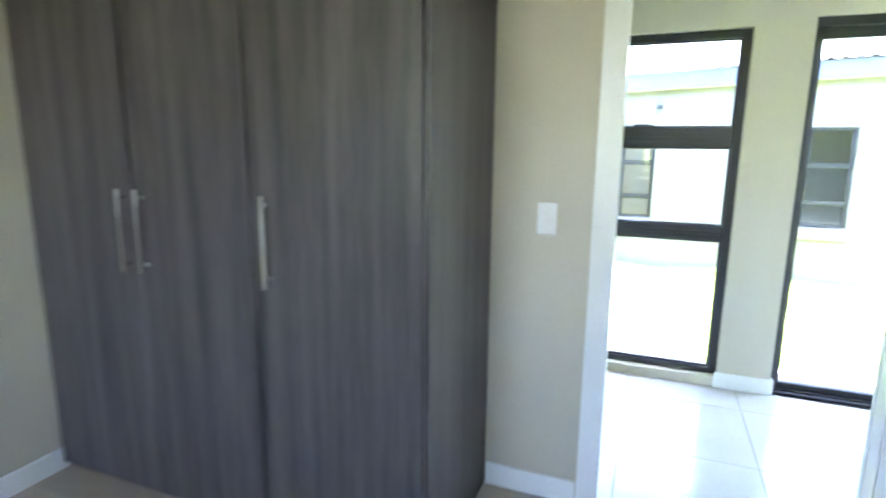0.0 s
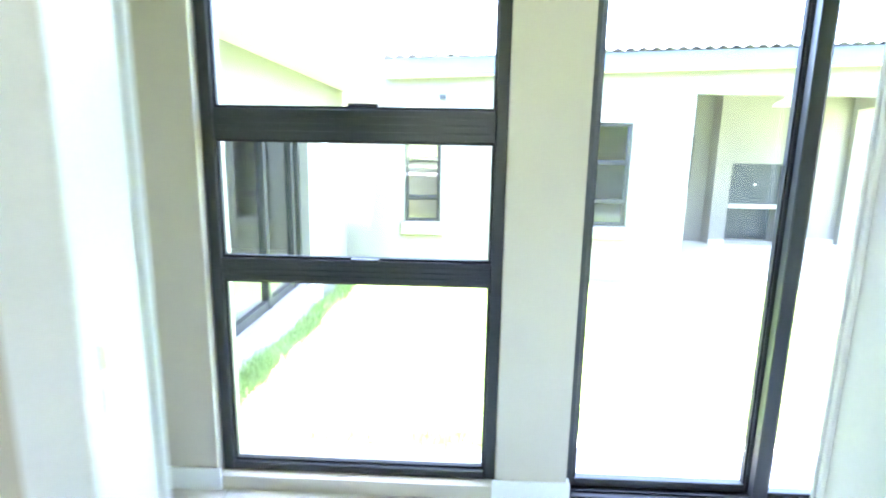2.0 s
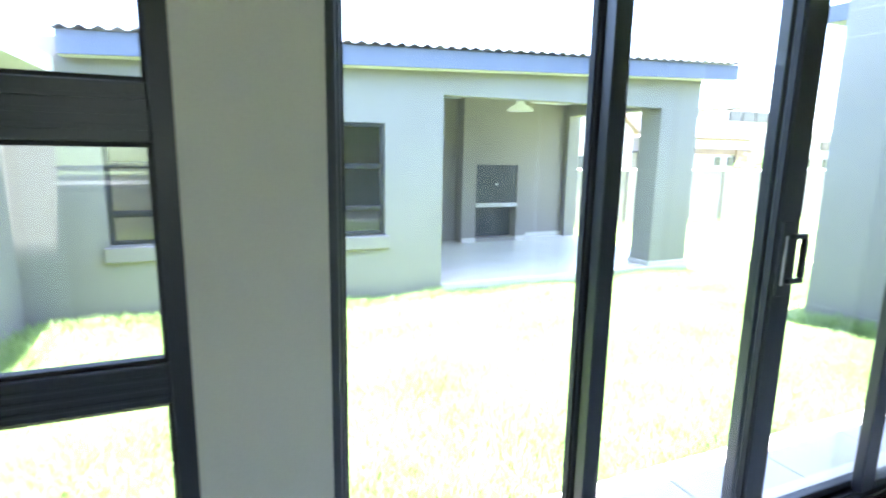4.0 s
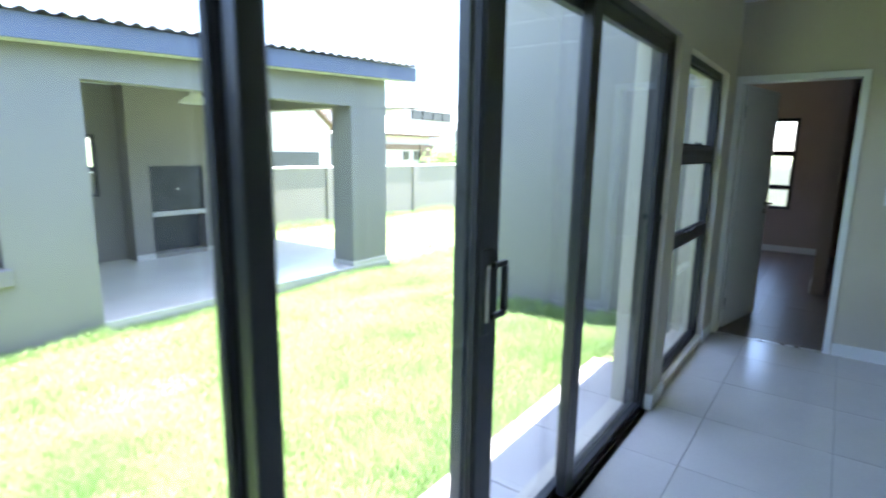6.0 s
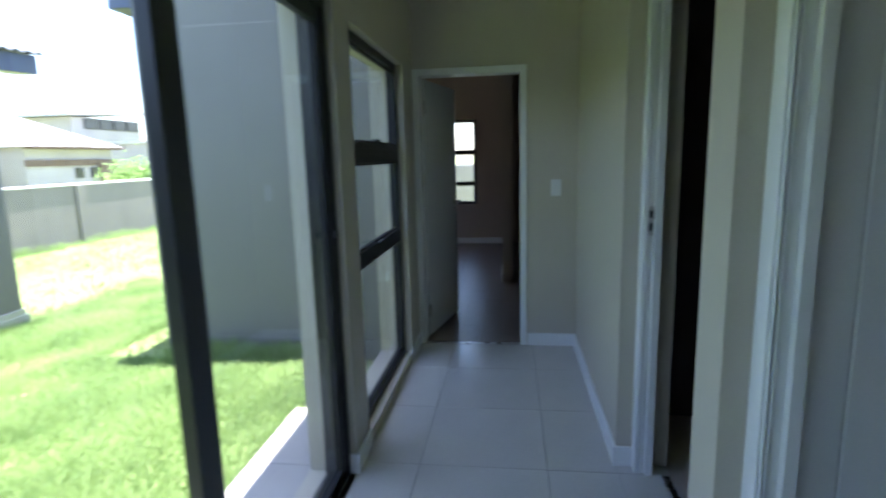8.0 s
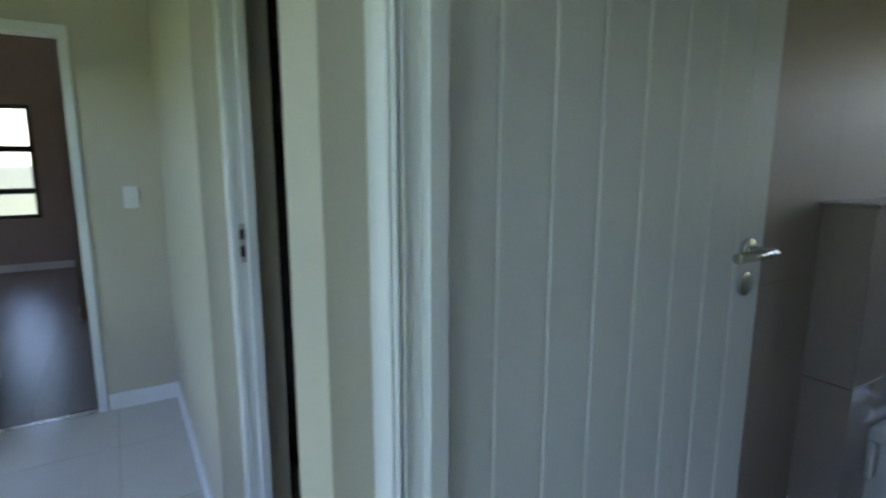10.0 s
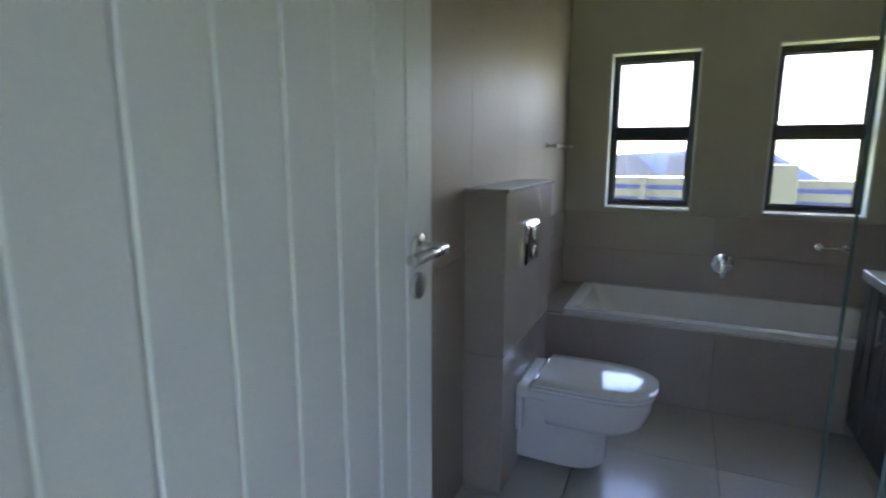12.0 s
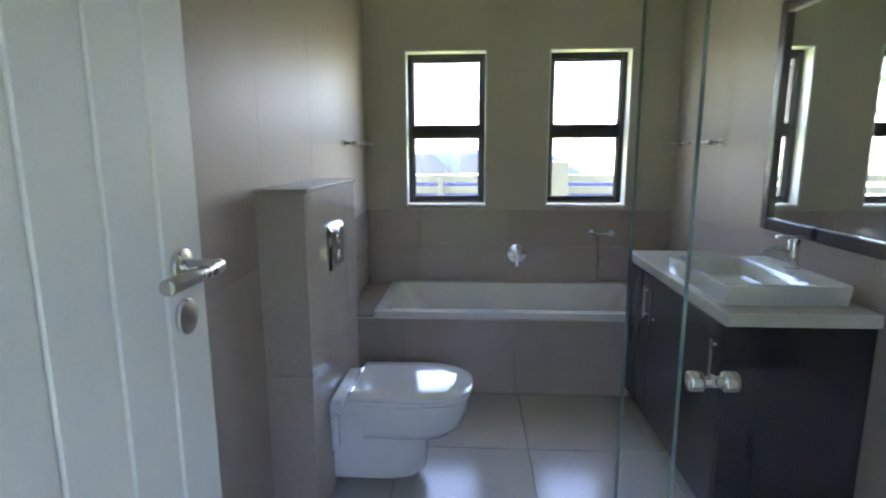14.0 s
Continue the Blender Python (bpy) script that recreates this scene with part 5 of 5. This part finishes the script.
def tree(at, height, spread, seed, label):
    rng = random.Random(seed)
    t = thing("tree", at, label, "tree")
    x, y, z = at
    part("trunk", bm_tube([(x, y, z - 0.1), (x + 0.06, y, z + height * 0.25), (x - 0.05, y + 0.08, z + height * 0.5), (x + 0.05, y, z + height * 0.78)], 0.12, 10), M_BARK, t, smooth=True)
    tips = []
    for i in range(9):
        a = rng.uniform(0, 6.28)
        h = height * rng.uniform(0.35, 0.6)
        e = (x + spread * rng.uniform(0.4, 0.8) * math.cos(a), y + spread * rng.uniform(0.4, 0.8) * math.sin(a), z + h + height * rng.uniform(0.15, 0.4))
        part("limb", bm_tube([(x, y, z + h), ((x + e[0]) / 2, (y + e[1]) / 2, (z + h + e[2]) / 2 + 0.1), e], 0.04, 7), M_BARK, t)
        tips.append(Vector(e))
    tips.append(Vector((x, y, z + height * 0.9)))
    V, F = [], []
    for _ in range(5200):
        c = rng.choice(tips) + Vector((rng.gauss(0, spread * 0.24), rng.gauss(0, spread * 0.24), rng.gauss(0, spread * 0.2)))
        u = Vector((rng.uniform(-1, 1), rng.uniform(-1, 1), rng.uniform(-1, 1))).normalized()
        v = u.cross(Vector((rng.uniform(-1, 1), rng.uniform(-1, 1), 0.3))).normalized()
        s = rng.uniform(0.05, 0.11)
        i = len(V)
        V += [c + u * s, c + v * s * 0.45, c - u * s, c - v * s * 0.45]
        F.append((i, i + 1, i + 2, i + 3))
    me = bpy.data.meshes.new("crown")
    me.from_pydata([tuple(p) for p in V], [], F)
    me.materials.append(M_LEAF)
    ob = new("crown", me)
    ob.parent = t
    ob.matrix_parent_inverse = t.matrix_world.inverted()
    return t


tree((7.4, -15.5, 0.05), 5.2, 2.0, 5, "leafy street tree beyond the fence")
tree((13.5, -17.0, 0.05), 5.5, 2.2, 8, "leafy street tree beyond the fence")
t = thing("bush", (25.2, 17.0, -0.5), "pale green bush behind the boundary wall", "bush")
V, F = [], []
rng = random.Random(4)
for _ in range(1500):
    c = Vector((25.2 + rng.gauss(0, 0.7), 17 + rng.gauss(0, 0.5), 0.5 + abs(rng.gauss(0, 0.5))))
    u = Vector((rng.uniform(-1, 1), rng.uniform(-1, 1), rng.uniform(-1, 1))).normalized()
    v = u.cross(Vector((0.3, rng.uniform(-1, 1), 0.9))).normalized()
    i = len(V)
    V += [c + u * 0.12, c + v * 0.06, c - u * 0.12, c - v * 0.06]
    F.append((i, i + 1, i + 2, i + 3))
me = bpy.data.meshes.new("leaves")
me.from_pydata([tuple(p) for p in V], [], F)
me.materials.append(M_GRASS)
ob = new("leaves", me)
ob.parent = t
ob.matrix_parent_inverse = t.matrix_world.inverted()
part("stem", bm_tube([(25.2, 17, -0.5), (25.2, 17, 1.0)], 0.06, 8), M_BARK, t)

# ---- floor pieces, last ----
def lay_tiles(parent, x0, x1, y0, y1, ox, oy, size, gap, material, top=0.0, thick=0.006):
    cache = {}
    nx0, nx1 = math.floor((x0 - ox) / size), math.ceil((x1 - ox) / size)
    ny0, ny1 = math.floor((y0 - oy) / size), math.ceil((y1 - oy) / size)
    for i in range(nx0, nx1):
        for j in range(ny0, ny1):
            a, b = max(x0, ox + i * size + gap / 2), min(x1, ox + (i + 1) * size - gap / 2)
            c, d = max(y0, oy + j * size + gap / 2), min(y1, oy + (j + 1) * size - gap / 2)
            if b - a < 0.01 or d - c < 0.01:
                continue
            key = (round(b - a, 3), round(d - c, 3))
            if key not in cache:
                cache[key] = part("floor_tile", bm_box(0, b - a, 0, d - c, -thick, 0, 0.0012), material, parent)
                ob = cache[key]
            else:
                ob = new("floor_tile", cache[key].data)
                ob.parent = parent
            ob.location = (a, c, top)


lay_tiles(floor, -1.5, 5.5, -1.2, 0.03, 4.41, -0.88, 0.60, 0.003, M_TILE)
lay_tiles(floor, -0.525, 0.505, -1.43, -1.2, 4.41, -0.88, 0.60, 0.003, M_TILE)
lay_tiles(floor, 1.805, 3.885, -1.43, -1.2, 4.41, -0.88, 0.60, 0.003, M_TILE)
lay_tiles(floor_bath, BX0, BX1, -4.345, -1.43, 2.01, -3.755, 0.60, 0.004, M_TILE)


def lay_planks(parent, x0, x1, y0, y1, length, width, material, name="plank"):
    meshes = {}
    row = 0
    y = y0
    rng = random.Random(11)
    while y < y1 - 0.01:
        d = min(width - 0.0015, y1 - y)
        x = x0 - rng.uniform(0, length)
        while x < x1:
            a, b = max(x, x0), min(x + length - 0.0015, x1)
            if b - a > 0.02:
                key = (round(b - a, 3), round(d, 3))
                if key not in meshes:
                    ob = part(name, bm_box(0, b - a, 0, d, -0.008, 0, 0.001), material, parent)
                    meshes[key] = ob.data
                else:
                    ob = new(name, meshes[key])
                    ob.parent = parent
                ob.location = (a, y, 0.0)
            x += length
        y += width


lay_planks(floor_bed, -2.66, 0.58, -5.6, -1.43, 1.2, 0.18, M_VINYL_B)
lay_planks(floor_far, 5.55, FX, -3.7, 0.2, 1.2, 0.18, M_VINYL)
lay_planks(floor_far, 5.97, FX, 0.2, 1.97, 1.2, 0.18, M_VINYL)
